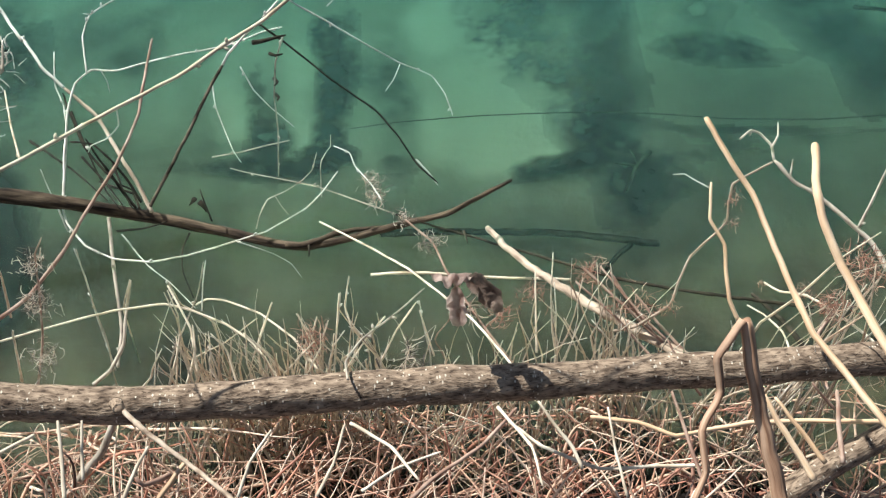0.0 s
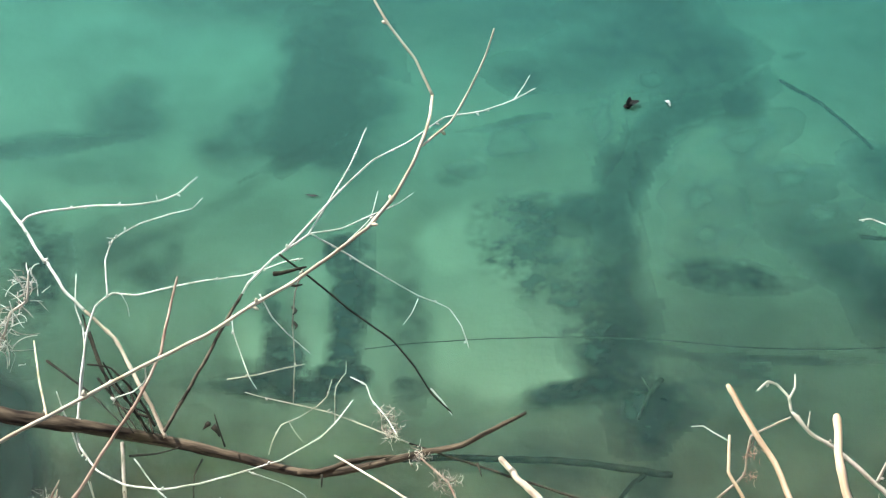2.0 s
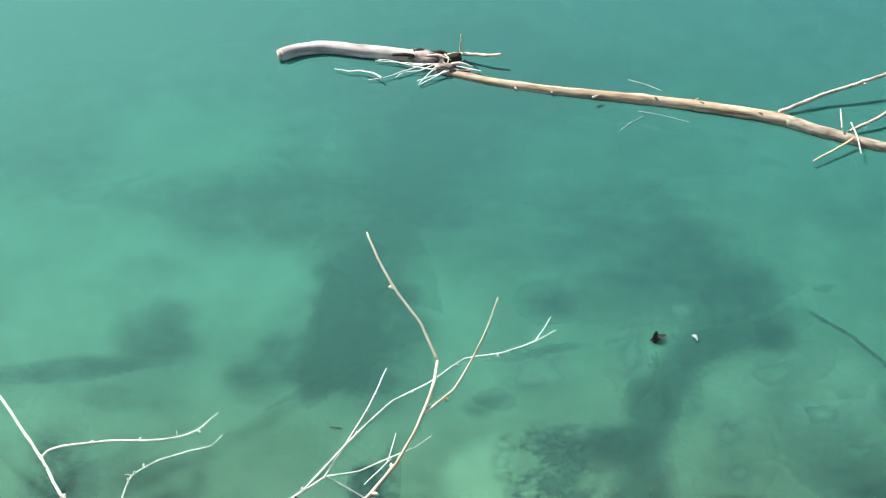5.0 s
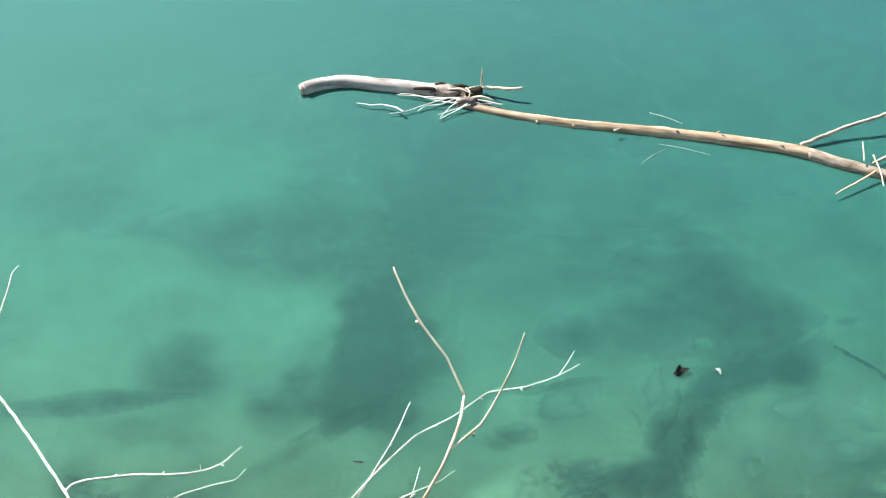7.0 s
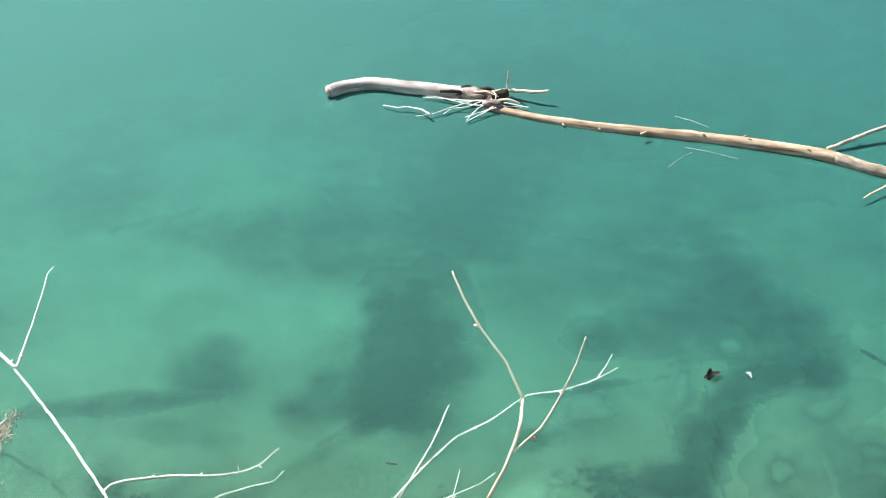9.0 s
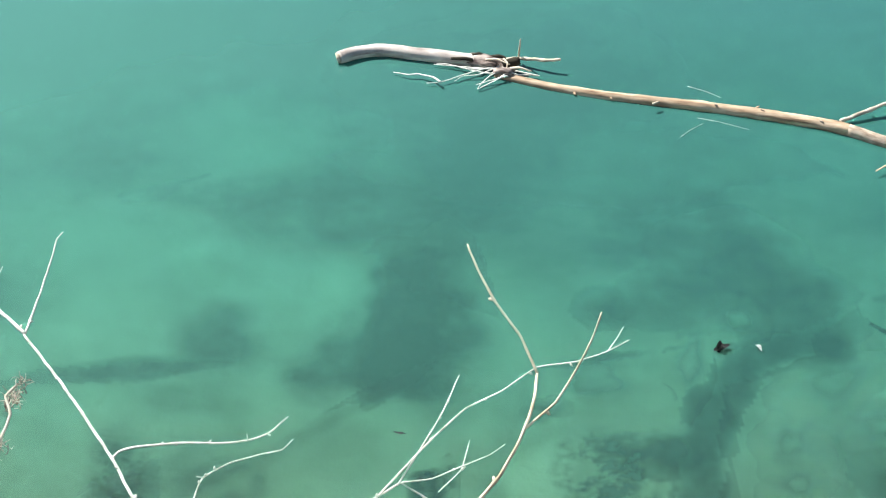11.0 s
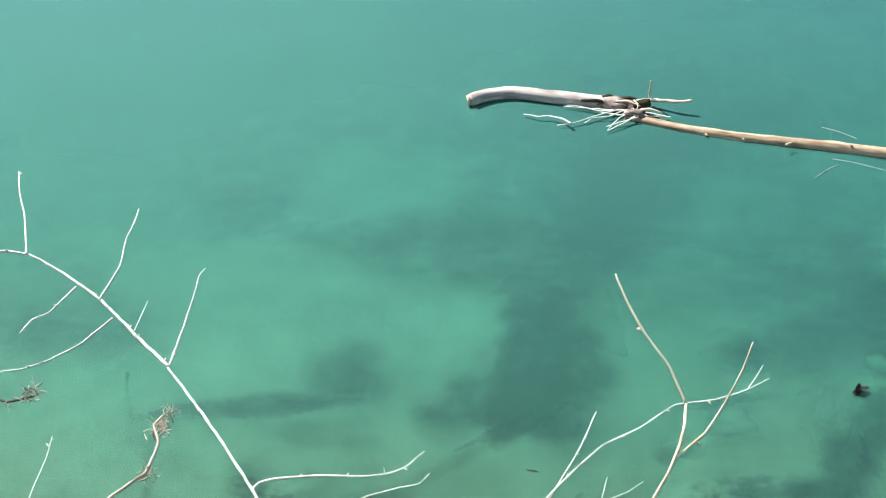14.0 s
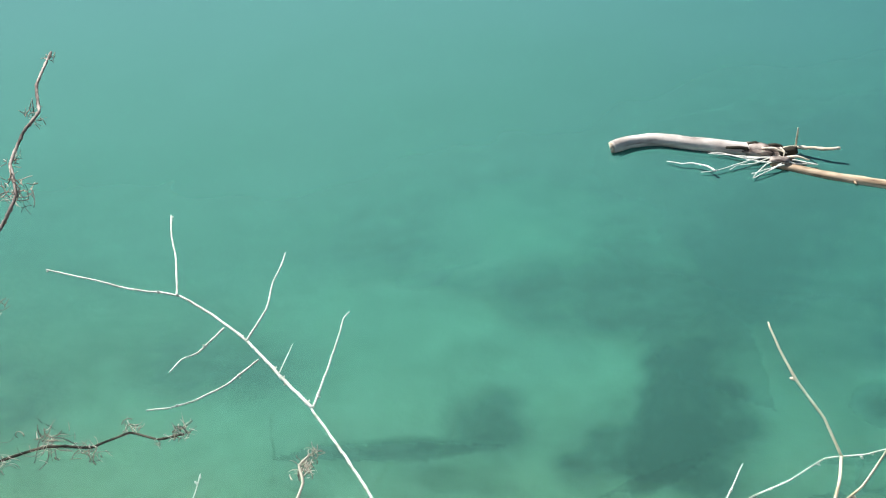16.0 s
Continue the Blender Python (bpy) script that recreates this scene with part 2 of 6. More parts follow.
def cover_material(name, dark, light, ragged=2.0, full=1.0, grain=26.0, fine=0.3):
    """Growth, silt or painted shade on the bed: where the mesh's own cover value is low it breaks up raggedly into
    patches and fronds.
    """
    m, n, l, b = material(name)
    own = ramp(n, l, noise_tex(n, l, grain, 5), [(0.32, dark), (0.68, light)])
    at = n.new("ShaderNodeAttribute")
    at.attribute_name = "cover"

    def calc(op, x, y):
        k = n.new("ShaderNodeMath")
        k.operation = op
        for sock, v in zip(k.inputs, (x, y)):
            if isinstance(v, (int, float)):
                sock.default_value = v
            else:
                l.new(v, sock)
        return k.outputs[0]

    cover = at.outputs["Fac"]
    loose = calc("MULTIPLY", calc("MULTIPLY", cover, calc("SUBTRACT", 1.0, cover)), 4.0 * ragged)
    frond = calc("ADD", calc("MULTIPLY", noise_tex(n, l, 6, 4, 0.5), 0.7), calc("MULTIPLY", noise_tex(n, l, grain, 4, 0.55), fine))
    thick = calc("ADD", cover, calc("MULTIPLY", loose, calc("SUBTRACT", frond, 0.35 + 0.5 * fine)))
    mr = n.new("ShaderNodeMapRange")
    for k, v in (("From Min", 0.0), ("From Max", 1.0), ("To Max", full)):
        mr.inputs[k].default_value = v
    l.new(thick, mr.inputs["Value"])
    l.new(own, b.inputs["Base Color"])
    b.inputs["Roughness"].default_value = 0.95
    gap = n.new("ShaderNodeBsdfTransparent")
    mix = n.new("ShaderNodeMixShader")
    l.new(mr.outputs["Result"], mix.inputs["Fac"])
    l.new(gap.outputs[0], mix.inputs[1])
    l.new(b.outputs[0], mix.inputs[2])
    l.new(mix.outputs[0], n["Material Output"].inputs["Surface"])
    return m


def mottled(name, dark, light, scale, rough=0.9, bump=0.5, thin=0.0):
    m, n, l, b = material(name)
    f, g = noise_tex(n, l, scale, 5), noise_tex(n, l, scale * 0.2, 3)
    c = ramp(n, l, f, [(0.32, dark), (0.68, light)])
    own = mixed(n, l, ramp(n, l, g, [(0.4, (0, 0, 0)), (0.65, (0.6, 0.6, 0.6))]), c, dark)
    l.new(own, b.inputs["Base Color"])
    if thin:
        # a thin blade lets light through
        glow = n.new("ShaderNodeBsdfTranslucent")
        l.new(own, glow.inputs["Color"])
        mix = n.new("ShaderNodeMixShader")
        mix.inputs["Fac"].default_value = thin
        l.new(b.outputs[0], mix.inputs[1])
        l.new(glow.outputs[0], mix.inputs[2])
        l.new(mix.outputs[0], n["Material Output"].inputs["Surface"])
    b.inputs["Roughness"].default_value = rough
    bp = n.new("ShaderNodeBump")
    bp.inputs["Strength"].default_value, bp.inputs["Distance"].default_value = bump, 0.01
    l.new(f, bp.inputs["Height"])
    l.new(bp.outputs["Normal"], b.inputs["Normal"])
    return m


def straw_material(name, tones):
    """Many thin stems in one mesh: each island takes a tone of its own."""
    m, n, l, b = material(name)
    geo = n.new("ShaderNodeNewGeometry")
    info = n.new("ShaderNodeObjectInfo")
    both = n.new("ShaderNodeMath")
    l.new(geo.outputs["Random Per Island"], both.inputs[0])
    l.new(info.outputs["Random"], both.inputs[1])
    frac = n.new("ShaderNodeMath")
    frac.operation = "FRACT"
    l.new(both.outputs[0], frac.inputs[0])
    c = ramp(n, l, frac.outputs[0], [(i / (len(tones) - 1), t) for i, t in enumerate(tones)])
    f = noise_tex(n, l, 120, 3)
    l.new(mixed(n, l, 0.6, c, ramp(n, l, f, [(0.3, (0.3, 0.3, 0.3)), (0.6, (1, 1, 1))]), "MULTIPLY"), b.inputs["Base Color"])
    b.inputs["Roughness"].default_value = 0.7
    return m


WATER = water_material()
BED = bed_material()
WEED = cover_material("dark_water_weed", (0.012, 0.030, 0.036), (0.026, 0.050, 0.054), 2.0, 0.86, 16.0, 0.12)
# not a plant: blue-black colour that paints deep shade at the left shore
SHADE_DEEP = cover_material("blue_black_shade", (0.003, 0.010, 0.016), (0.008, 0.020, 0.030), 1.6, 1.0, 14.0, 0.15)
WEED_FROND = cover_material("dark_fronded_weed", (0.008, 0.020, 0.024), (0.026, 0.046, 0.046), 3.0, 0.95, 30.0, 0.5)
WEED_SOFT = cover_material("dark_silt_and_weed", (0.022, 0.048, 0.052), (0.050, 0.088, 0.084), 1.8, 0.78, 10.0, 0.12)
MURK = cover_material("thin_dark_cover", (0.03, 0.05, 0.048), (0.06, 0.09, 0.08), 1.4, 0.45, 8.0, 0.12)
WEED_BROWN = cover_material("brown_silted_weed", (0.04, 0.055, 0.04), (0.13, 0.14, 0.10), 2.6, 0.8)
WEED_LACE = cover_material("lacy_grey_weed", (0.02, 0.05, 0.05), (0.20, 0.26, 0.22), 5.0, 0.75, 24.0, 0.7)
STONE = cover_material("silted_stone", (0.46, 0.50, 0.38), (0.66, 0.69, 0.53), 1.6, 0.55, 9.0, 0.2)
STRAW = straw_material("dead_vine_stems", [(0.53, 0.215, 0.14), (0.74, 0.385, 0.255), (0.82, 0.56, 0.40), (0.38, 0.135, 0.088), (0.84, 0.65, 0.49), (0.16, 0.066, 0.045), (0.64, 0.295, 0.19), (0.05, 0.026, 0.02)])
STRAW_TUFT = straw_material("cream_tuft_shoots", [(0.74, 0.63, 0.45), (0.82, 0.75, 0.59), (0.62, 0.45, 0.31), (0.82, 0.77, 0.64), (0.76, 0.65, 0.48)])
STRAW_PALE = straw_material("pale_dry_shoots", [(0.64, 0.40, 0.265), (0.80, 0.61, 0.44), (0.83, 0.71, 0.56), (0.43, 0.205, 0.13), (0.72, 0.47, 0.325)])
TENDRIL = straw_material("curled_dry_tendrils", [(0.46, 0.22, 0.14), (0.28, 0.12, 0.08), (0.62, 0.39, 0.27), (0.08, 0.04, 0.03), (0.70, 0.50, 0.36)])
TENDRIL_PALE = straw_material("bleached_tendrils", [(0.62, 0.58, 0.50), (0.78, 0.76, 0.68), (0.30, 0.25, 0.20), (0.70, 0.66, 0.56)])
TENDRIL_DRY = straw_material("grey_brown_tendrils", [(0.20, 0.14, 0.10), (0.52, 0.41, 0.31), (0.72, 0.64, 0.52), (0.08, 0.055, 0.045), (0.66, 0.56, 0.44)])
LEAF_DRY = mottled("dead_leaf", (0.36, 0.23, 0.19), (0.95, 0.86, 0.78), 60, 0.7, 0.5, 0.5)
LEAF_DARK = mottled("dark_wet_leaf", (0.006, 0.005, 0.005), (0.030, 0.020, 0.018), 90, 0.45)
LEAF_LIMP = mottled("limp_leaf", (0.16, 0.11, 0.085), (0.56, 0.45, 0.37), 70, 0.75, 0.5, 0.35)
PETAL = mottled("white_fluff", (0.55, 0.58, 0.55), (0.82, 0.84, 0.82), 60, 0.8)


# ---- building helpers ----
def part(name, bm, mat, parent=None, label="", smooth=True):
    """Links a bmesh as one mesh object, under a thing if one is given (its verts are in world metres)."""
    me = bpy.data.meshes.new(name)
    if smooth:
        for f in bm.faces:
            f.smooth = True
    bm.to_mesh(me)
    bm.free()
    me.materials.append(mat)
    ob = new(name, me)
    if parent:
        ob.parent = parent
        ob.matrix_parent_inverse = parent.matrix_basis.inverted()
    return tagged(ob, label)


def thing(name, base, label, category, group=""):
    e = new(name)
    e.location = base
    e.empty_display_size = 0.05
    return tagged(e, label, category, group)


def spline(pts, step, ease=1.0):
    """Catmull-Rom through the points, at about even steps; a low ease leaves the stem kinked at its joints."""
    p = [Vector(q) for q in pts]
    p = [p[0] * 2 - p[1]] + p + [p[-1] * 2 - p[-2]]
    out = []
    for a, b, c, d in zip(p, p[1:], p[2:], p[3:]):
        n = max(2, int((c - b).length / step))
        for i in range(n):
            t = i / n
            soft = 0.5 * (2 * b + (c - a) * t + (2 * a - 5 * b + 4 * c - d) * t * t + (3 * b - a - 3 * c + d) * t ** 3)
            out.append(b.lerp(c, t).lerp(soft, ease))
    return out + [p[-2]]


def tube(bm, path, radii, sides=8, uv=None, rough=0.0, seed=0.0, ribs=0.0):
    """A tapered, slightly uneven tube along a path, with closed ends."""
    rings, up, along = [], Vector((0.13, 0.2, 1)), 0.0
    lengths = []
    for i, c in enumerate(path):
        d = (path[min(i + 1, len(path) - 1)] - path[max(i - 1, 0)]).normalized()
        side = d.cross(up)
        side = side.normalized() if side.length > 1e-4 else Vector((1, 0, 0))
        nor = side.cross(d)
        up = nor
        if i:
            along += (c - path[i - 1]).length
        lengths.append(along)
        ring = []
        for k in range(sides):
            a = 2 * math.pi * k / sides
            w = 1 + rough * noise.noise(Vector((math.cos(a) * 1.3 + seed, math.sin(a) * 1.3, along / max(radii[0], 0.004) * 0.35 + seed)))
            w += ribs * math.cos(3 * a + seed)
            ring.append(bm.verts.new(c + (side * math.cos(a) + nor * math.sin(a)) * radii[i] * w))
        rings.append(ring)
    girth = 2 * math.pi * radii[0]
    for i, (a, b) in enumerate(zip(rings, rings[1:])):
        for k in range(sides):
            f = bm.faces.new((a[k], a[(k + 1) % sides], b[(k + 1) % sides], b[k]))
            if uv:
                for loop, (u, v) in zip(f.loops, ((k, i), (k + 1, i), (k + 1, i + 1), (k, i + 1))):
                    loop[uv].uv = (u / sides * girth, lengths[v])
    bm.faces.new(rings[0][::-1])
    bm.faces.new(rings[-1])


limb_count = 0


def limb(name, pts, r0, r1, mat, parent, label=""):
    """A woody stem through the points, tapering from r0 to r1, with swollen joints and buds."""
    global limb_count
    limb_count += 1
    rng = random.Random(limb_count)
    thick = max(r0, r1)
    path = spline(pts, 0.006 if mat is LOG else max(0.006, thick * 0.8), 0.35 if thick < 0.02 else 1.0)
    wob = 0.35 * thick if thick < 0.012 else 0.05 * thick
    n = len(path)
    path = [c + Vector((noise.noise(c * 38 + Vector((limb_count, 0, 0))), noise.noise(c * 38 + Vector((0, limb_count, 0))), noise.noise(c * 38))) * wob * (0 < i < n - 1) for i, c in enumerate(path)]
    radii = [(r0 + (r1 - r0) * i / (n - 1)) for i in range(n)]
    total = sum((b - a).length for a, b in zip(path, path[1:]))
    nodes = sorted(rng.uniform(0, total) for _ in range(int(total / (0.085 + 2.2 * thick))))
    at = 0.0
    for i in range(n):
        if i:
            at += (path[i] - path[i - 1]).length
        for q in nodes:
            radii[i] *= 1 + (0.0 if mat is STEM_BROWN else 0.14 if mat is TAN else 0.28 if thick < 0.008 else 0.05) * math.exp(-((at - q) / (thick * 1.1)) ** 2)
    radii[-1] *= 0.75
    bm = bmesh.new()
    uv = bm.loops.layers.uv.new("UVMap")
    sides = 44 if mat is LOG else 26 if mat is BARK_BROWN and thick > 0.01 else 18 if thick > 0.017 else 10 if thick > 0.006 else 7
    tube(bm, path, radii, sides, uv, 0.55 if mat is KNOTTED else 0.05 if mat in (STEM_BROWN, TAN) else 0.16 if thick < 0.017 else 0.10, limb_count * 1.7, 0.22 if mat is STEM_BROWN else 0.0)
    if mat in (TWIG, TWIG_WARM, TWIG_GREY, TANWOOD) and total > 0.04:
        # buds and side nubs at the joints
        for q in nodes:
            i = min(n - 2, max(1, int(q / total * n)))
            d = (path[i + 1] - path[i - 1]).normalized()
            out = d.cross(Vector((rng.gauss(0, 1), rng.gauss(0, 1), rng.gauss(0, 0.6)))).normalized()
            r = radii[i]
            size = max(0.0022, r * 0.55) if thick < 0.012 else rng.uniform(0.002, 0.0045)
            a = path[i] + out * r * 0.6
            tip = a + (out * rng.uniform(0.9, 1.4) + d * 0.8) * (size * 2.2 + 0.3 * r * (thick >= 0.012))
            tube(bm, [a, (a + tip) / 2 + out * size * 0.2, tip], [size * 0.8, size, size * 0.35], 6, uv)
    if mat in (LOG, BARK_BROWN, KNOTTED) and thick > 0.007:
        bm.normal_update()
        for v in bm.verts:
            q = Vector((v.co.x * 22, v.co.y * 80, v.co.z * 80))
            ridge = 1 - abs(noise.noise(q)) * 2
            v.co += v.normal * thick * (0.05 * ridge + 0.035 * noise.noise(v.co * 150))
    ob = part(name, bm, mat, parent, label)
    return ob


def ground_height(x, y):
    """Bank and bed as one relief: the shore runs along y = 0.9."""
    shore = 0.84 + 0.10 * noise.noise(Vector((x * 0.9, 3.1, 0)))
    if y < shore:
        z = 0.52 * (1 - math.exp(-(shore - y) / 0.55)) - 0.12 * math.exp(-(shore - y) / 0.12)
    else:
        far = math.log1p(math.exp(min(30.0, (y - 4.0) * 2.0))) / 2.0      # eases the slope from 0.27 to 0.1
        z = max(-3.2, -0.12 - 0.27 * (y - shore) + 0.17 * far)
    return z + 0.05 * noise.noise(Vector((x * 1.7, y * 1.7, 0.4))) + 0.015 * noise.noise(Vector((x * 7, y * 7, 2)))


def axis(lo, hi, fine_lo, fine_hi, step):
    out = list(np.arange(fine_lo, fine_hi + 1e-6, step))
    grow, a, b = step, fine_lo, fine_hi
    while a > lo or b < hi:
        grow *= 1.04 if grow < 0.08 else 1.25
        a, b = a - grow, b + grow
        if a > lo:
            out.insert(0, a)
        if b < hi:
            out.append(b)
    return [lo] + out + [hi]


def spread(gx, gy, blobs, seed):
    """How thickly something lies at each place. It spreads unevenly from its middles: (x, y, half length, half width, turn, amount, softness of the edge, squareness)."""
    wx, wy = np.zeros(gx.shape), np.zeros(gx.shape)
    for at in np.ndindex(gx.shape):
        x, y = float(gx[at]), float(gy[at])
        a, c = noise.noise_vector(Vector((x * 2.6, y * 2.6, seed))), noise.noise_vector(Vector((x * 9.0, y * 9.0, seed)))
        wx[at], wy[at] = 0.16 * a.x + 0.10 * c.x, 0.16 * a.y + 0.10 * c.y
    clear = np.ones(gx.shape)
    for x, y, rx, ry, turn, amount, soft, square in blobs:
        ca, sa = math.cos(radians(turn)), math.sin(radians(turn))
        k = min(0.6, 2.2 * min(rx, ry))
        dx, dy = gx + wx * k - x, gy + wy * k - y
        u, v = np.abs(dx * ca + dy * sa) / rx, np.abs(dy * ca - dx * sa) / ry
        d = (u ** square + v ** square) ** (1 / square)
        g = np.clip((1 + soft - d) / (2 * soft), 0, 1)
        clear *= 1 - amount * g * g * (3 - 2 * g)
    return 1 - clear


# ---- setting: one ground sheet (bank and bed) and the water over it ----
def build_ground():
    xs, ys = axis(-600, 600, -1.0, 1.3, 0.015), axis(-600, 900, 1.1, 2.6, 0.015)
    verts = [(x, y, ground_height(x, y)) for y in ys for x in xs]
    w = len(xs)
    faces = [(j * w + i, j * w + i + 1, j * w + w + i + 1, j * w + w + i) for j in range(len(ys) - 1) for i in range(w - 1)]
    me = bpy.data.meshes.new("ground")
    me.from_pydata(verts, [], faces)
    me.shade_smooth()
    pale = np.zeros(len(verts))
    near = np.array([k for k, v in enumerate(verts) if -5 < v[0] < 3 and 0.8 < v[1] < 7])
    at = np.array([verts[k] for k in near])
    pale[near] = spread(at[:, 0], at[:, 1], [
        (0.15, 1.83, 0.19, 0.137, -80, 0.85, 0.45, 2), (0.28, 1.80, 0.15, 0.090, 76, 0.8, 0.5, 2), (0.09, 2.16, 0.13, 0.080, 80, 0.85, 0.5, 2), (0.20, 2.02, 0.12, 0.080, 60, 0.7, 0.6, 2),
        (0.26, 1.70, 0.08, 0.054, -6, 0.8, 0.4, 2), (-0.38, 1.82, 0.16, 0.050, -80, 0.7, 0.8, 2), (-0.24, 1.83, 0.15, 0.042, -84, 0.75, 0.7, 2),
        (-0.24, 2.02, 0.07, 0.039, -89, 0.6, 0.6, 2)], 3.1)
    far = spread(at[:, 0], at[:, 1], [
        (-1.17, 2.98, 0.41, 0.289, -60, 0.7, 0.9, 2), (-0.88, 3.63, 0.29, 0.186, -13, 0.85, 0.9, 2), (-0.58, 2.93, 0.20, 0.144, -76, 0.5, 0.9, 2),
        (-0.99, 2.73, 0.16, 0.134, -27, 0.5, 0.9, 2), (-0.88, 3.78, 0.29, 0.227, 25, 0.9, 0.9, 2), (-1.19, 3.20, 0.40, 0.236, -9, 0.55, 0.9, 2),
        (-1.45, 2.55, 0.29, 0.151, -6, 0.4, 0.9, 2), (-0.60, 3.02, 0.20, 0.130, 0, 0.45, 0.9, 2),
        (-1.75, 2.45, 0.50, 0.350, 0, 0.6, 0.9, 2), (-1.05, 2.22, 0.35, 0.160, 10, 0.5, 0.9, 2)], 5.2)
    pale[near] = np.maximum(pale[near], far)
    me.attributes.new("pale_sand", "FLOAT", "POINT").data.foreach_set("value", pale)
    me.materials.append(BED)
    tagged(new("ground", me), "silty river bed rising into a soil bank blackened as shade", "ground", kind="structure")


def build_water():
    bm = bmesh.new()
    bmesh.ops.create_grid(bm, x_segments=8, y_segments=8, size=600)
    ob = part("water", bm, WATER)
    tagged(ob, "calm milky turquoise green water", "water", kind="structure")


build_ground()
build_water()

# ---- branches, stems and logs ----

it = thing("fallen_branch", (-0.782, 1.354, 0.160), "dead brown branch lying at the water with bare pale twigs", "branch", "")
arm = limb("limb", [(-0.782, 1.354, 0.160), (-0.724, 1.342, 0.150), (-0.655, 1.343, 0.130), (-0.577, 1.346, 0.100), (-0.505, 1.355, 0.060), (-0.417, 1.350, 0.030), (-0.335, 1.332, 0.020), (-0.262, 1.307, 0.020), (-0.199, 1.288, 0.030), (-0.126, 1.287, 0.050), (-0.064, 1.290, 0.070), (-0.003, 1.299, 0.080), (0.058, 1.292, 0.110), (0.176, 1.339, 0.140)], 0.0147, 0.0040, BARK_BROWN, it)
arm = limb("side_limb", [(-0.234, 1.287, 0.040), (-0.190, 1.285, 0.044), (-0.147, 1.302, 0.048), (-0.075, 1.306, 0.055), (-0.013, 1.307, 0.060)], 0.0067, 0.0026, BARK_BROWN, it)
arm = limb("side_twig", [(-0.470, 1.317, 0.120), (-0.422, 1.373, 0.177), (-0.378, 1.425, 0.231), (-0.343, 1.470, 0.276), (-0.322, 1.492, 0.300)], 0.0033, 0.0029, VINE_DARK, it)
arm = limb("side_twig", [(-0.322, 1.492, 0.300), (-0.310, 1.503, 0.317), (-0.264, 1.519, 0.362), (-0.197, 1.523, 0.420)], 0.0023, 0.0020, TWIG, it)
arm = limb("side_twig", [(-0.202, 1.517, 0.420), (-0.164, 1.590, 0.434), (-0.129, 1.663, 0.447), (-0.101, 1.741, 0.460)], 0.0017, 0.0012, TWIG, it)
arm = limb("side_twig", [(-0.239, 1.485, 0.420), (-0.183, 1.557, 0.433), (-0.144, 1.606, 0.442), (-0.090, 1.665, 0.453), (-0.024, 1.701, 0.464), (0.038, 1.749, 0.475), (0.109, 1.755, 0.485), (0.166, 1.774, 0.494), (0.205, 1.797, 0.500)], 0.0020, 0.0012, TWIG, it)
limb("spur", [(0.166, 1.779, 0.490), (0.183, 1.806, 0.495), (0.197, 1.832, 0.500)], 0.0012, 0.0009, TWIG, arm)
arm = limb("side_twig", [(-0.197, 1.523, 0.420), (-0.145, 1.510, 0.388), (-0.083, 1.492, 0.350), (-0.015, 1.473, 0.310), (0.040, 1.468, 0.280), (0.062, 1.441, 0.260), (0.074, 1.409, 0.240)], 0.0017, 0.0012, TWIG, it)
limb("spur", [(-0.015, 1.424, 0.360), (-0.026, 1.405, 0.345), (-0.041, 1.392, 0.330)], 0.0011, 0.0008, TWIG, arm)
arm = limb("side_twig", [(-0.253, 1.512, 0.380), (-0.202, 1.498, 0.334), (-0.130, 1.471, 0.269), (-0.061, 1.452, 0.211), (-0.023, 1.424, 0.172), (0.009, 1.389, 0.132), (0.045, 1.369, 0.100)], 0.0018, 0.0016, TWIG_DARK, it)
arm = limb("side_twig", [(-0.197, 1.523, 0.420), (-0.144, 1.526, 0.428), (-0.086, 1.550, 0.438), (-0.046, 1.567, 0.445), (-0.020, 1.587, 0.450)], 0.0014, 0.0009, TWIG, it)
limb("spur", [(-0.132, 1.496, 0.430), (-0.095, 1.540, 0.435), (-0.081, 1.603, 0.440)], 0.0011, 0.0009, TWIG, arm)
arm = limb("side_twig", [(-0.352, 1.518, 0.220), (-0.346, 1.478, 0.203), (-0.331, 1.440, 0.186), (-0.317, 1.406, 0.171), (-0.303, 1.386, 0.160)], 0.0015, 0.0009, TWIG, it)
arm = limb("side_twig", [(-0.299, 1.532, 0.250), (-0.277, 1.504, 0.216), (-0.251, 1.489, 0.188), (-0.212, 1.472, 0.150)], 0.0015, 0.0012, TWIG, it)
arm = limb("side_twig", [(-0.621, 1.345, 0.120), (-0.621, 1.422, 0.152), (-0.616, 1.498, 0.184), (-0.603, 1.547, 0.205), (-0.571, 1.564, 0.220), (-0.520, 1.543, 0.239), (-0.455, 1.540, 0.264), (-0.391, 1.534, 0.288), (-0.318, 1.520, 0.317), (-0.246, 1.523, 0.347), (-0.213, 1.519, 0.360)], 0.0024, 0.0011, TWIG, it)
arm = limb("side_twig", [(-0.574, 1.541, 0.240), (-0.584, 1.611, 0.258), (-0.573, 1.653, 0.269), (-0.527, 1.676, 0.284), (-0.463, 1.686, 0.302), (-0.426, 1.687, 0.312), (-0.407, 1.707, 0.320)], 0.0018, 0.0012, TWIG, it)
limb("spur", [(-0.570, 1.653, 0.270), (-0.582, 1.647, 0.280)], 0.0012, 0.0009, TWIG, arm)
limb("spur", [(-0.545, 1.529, 0.260), (-0.536, 1.520, 0.239), (-0.534, 1.509, 0.220)], 0.0012, 0.0009, TWIG, arm)
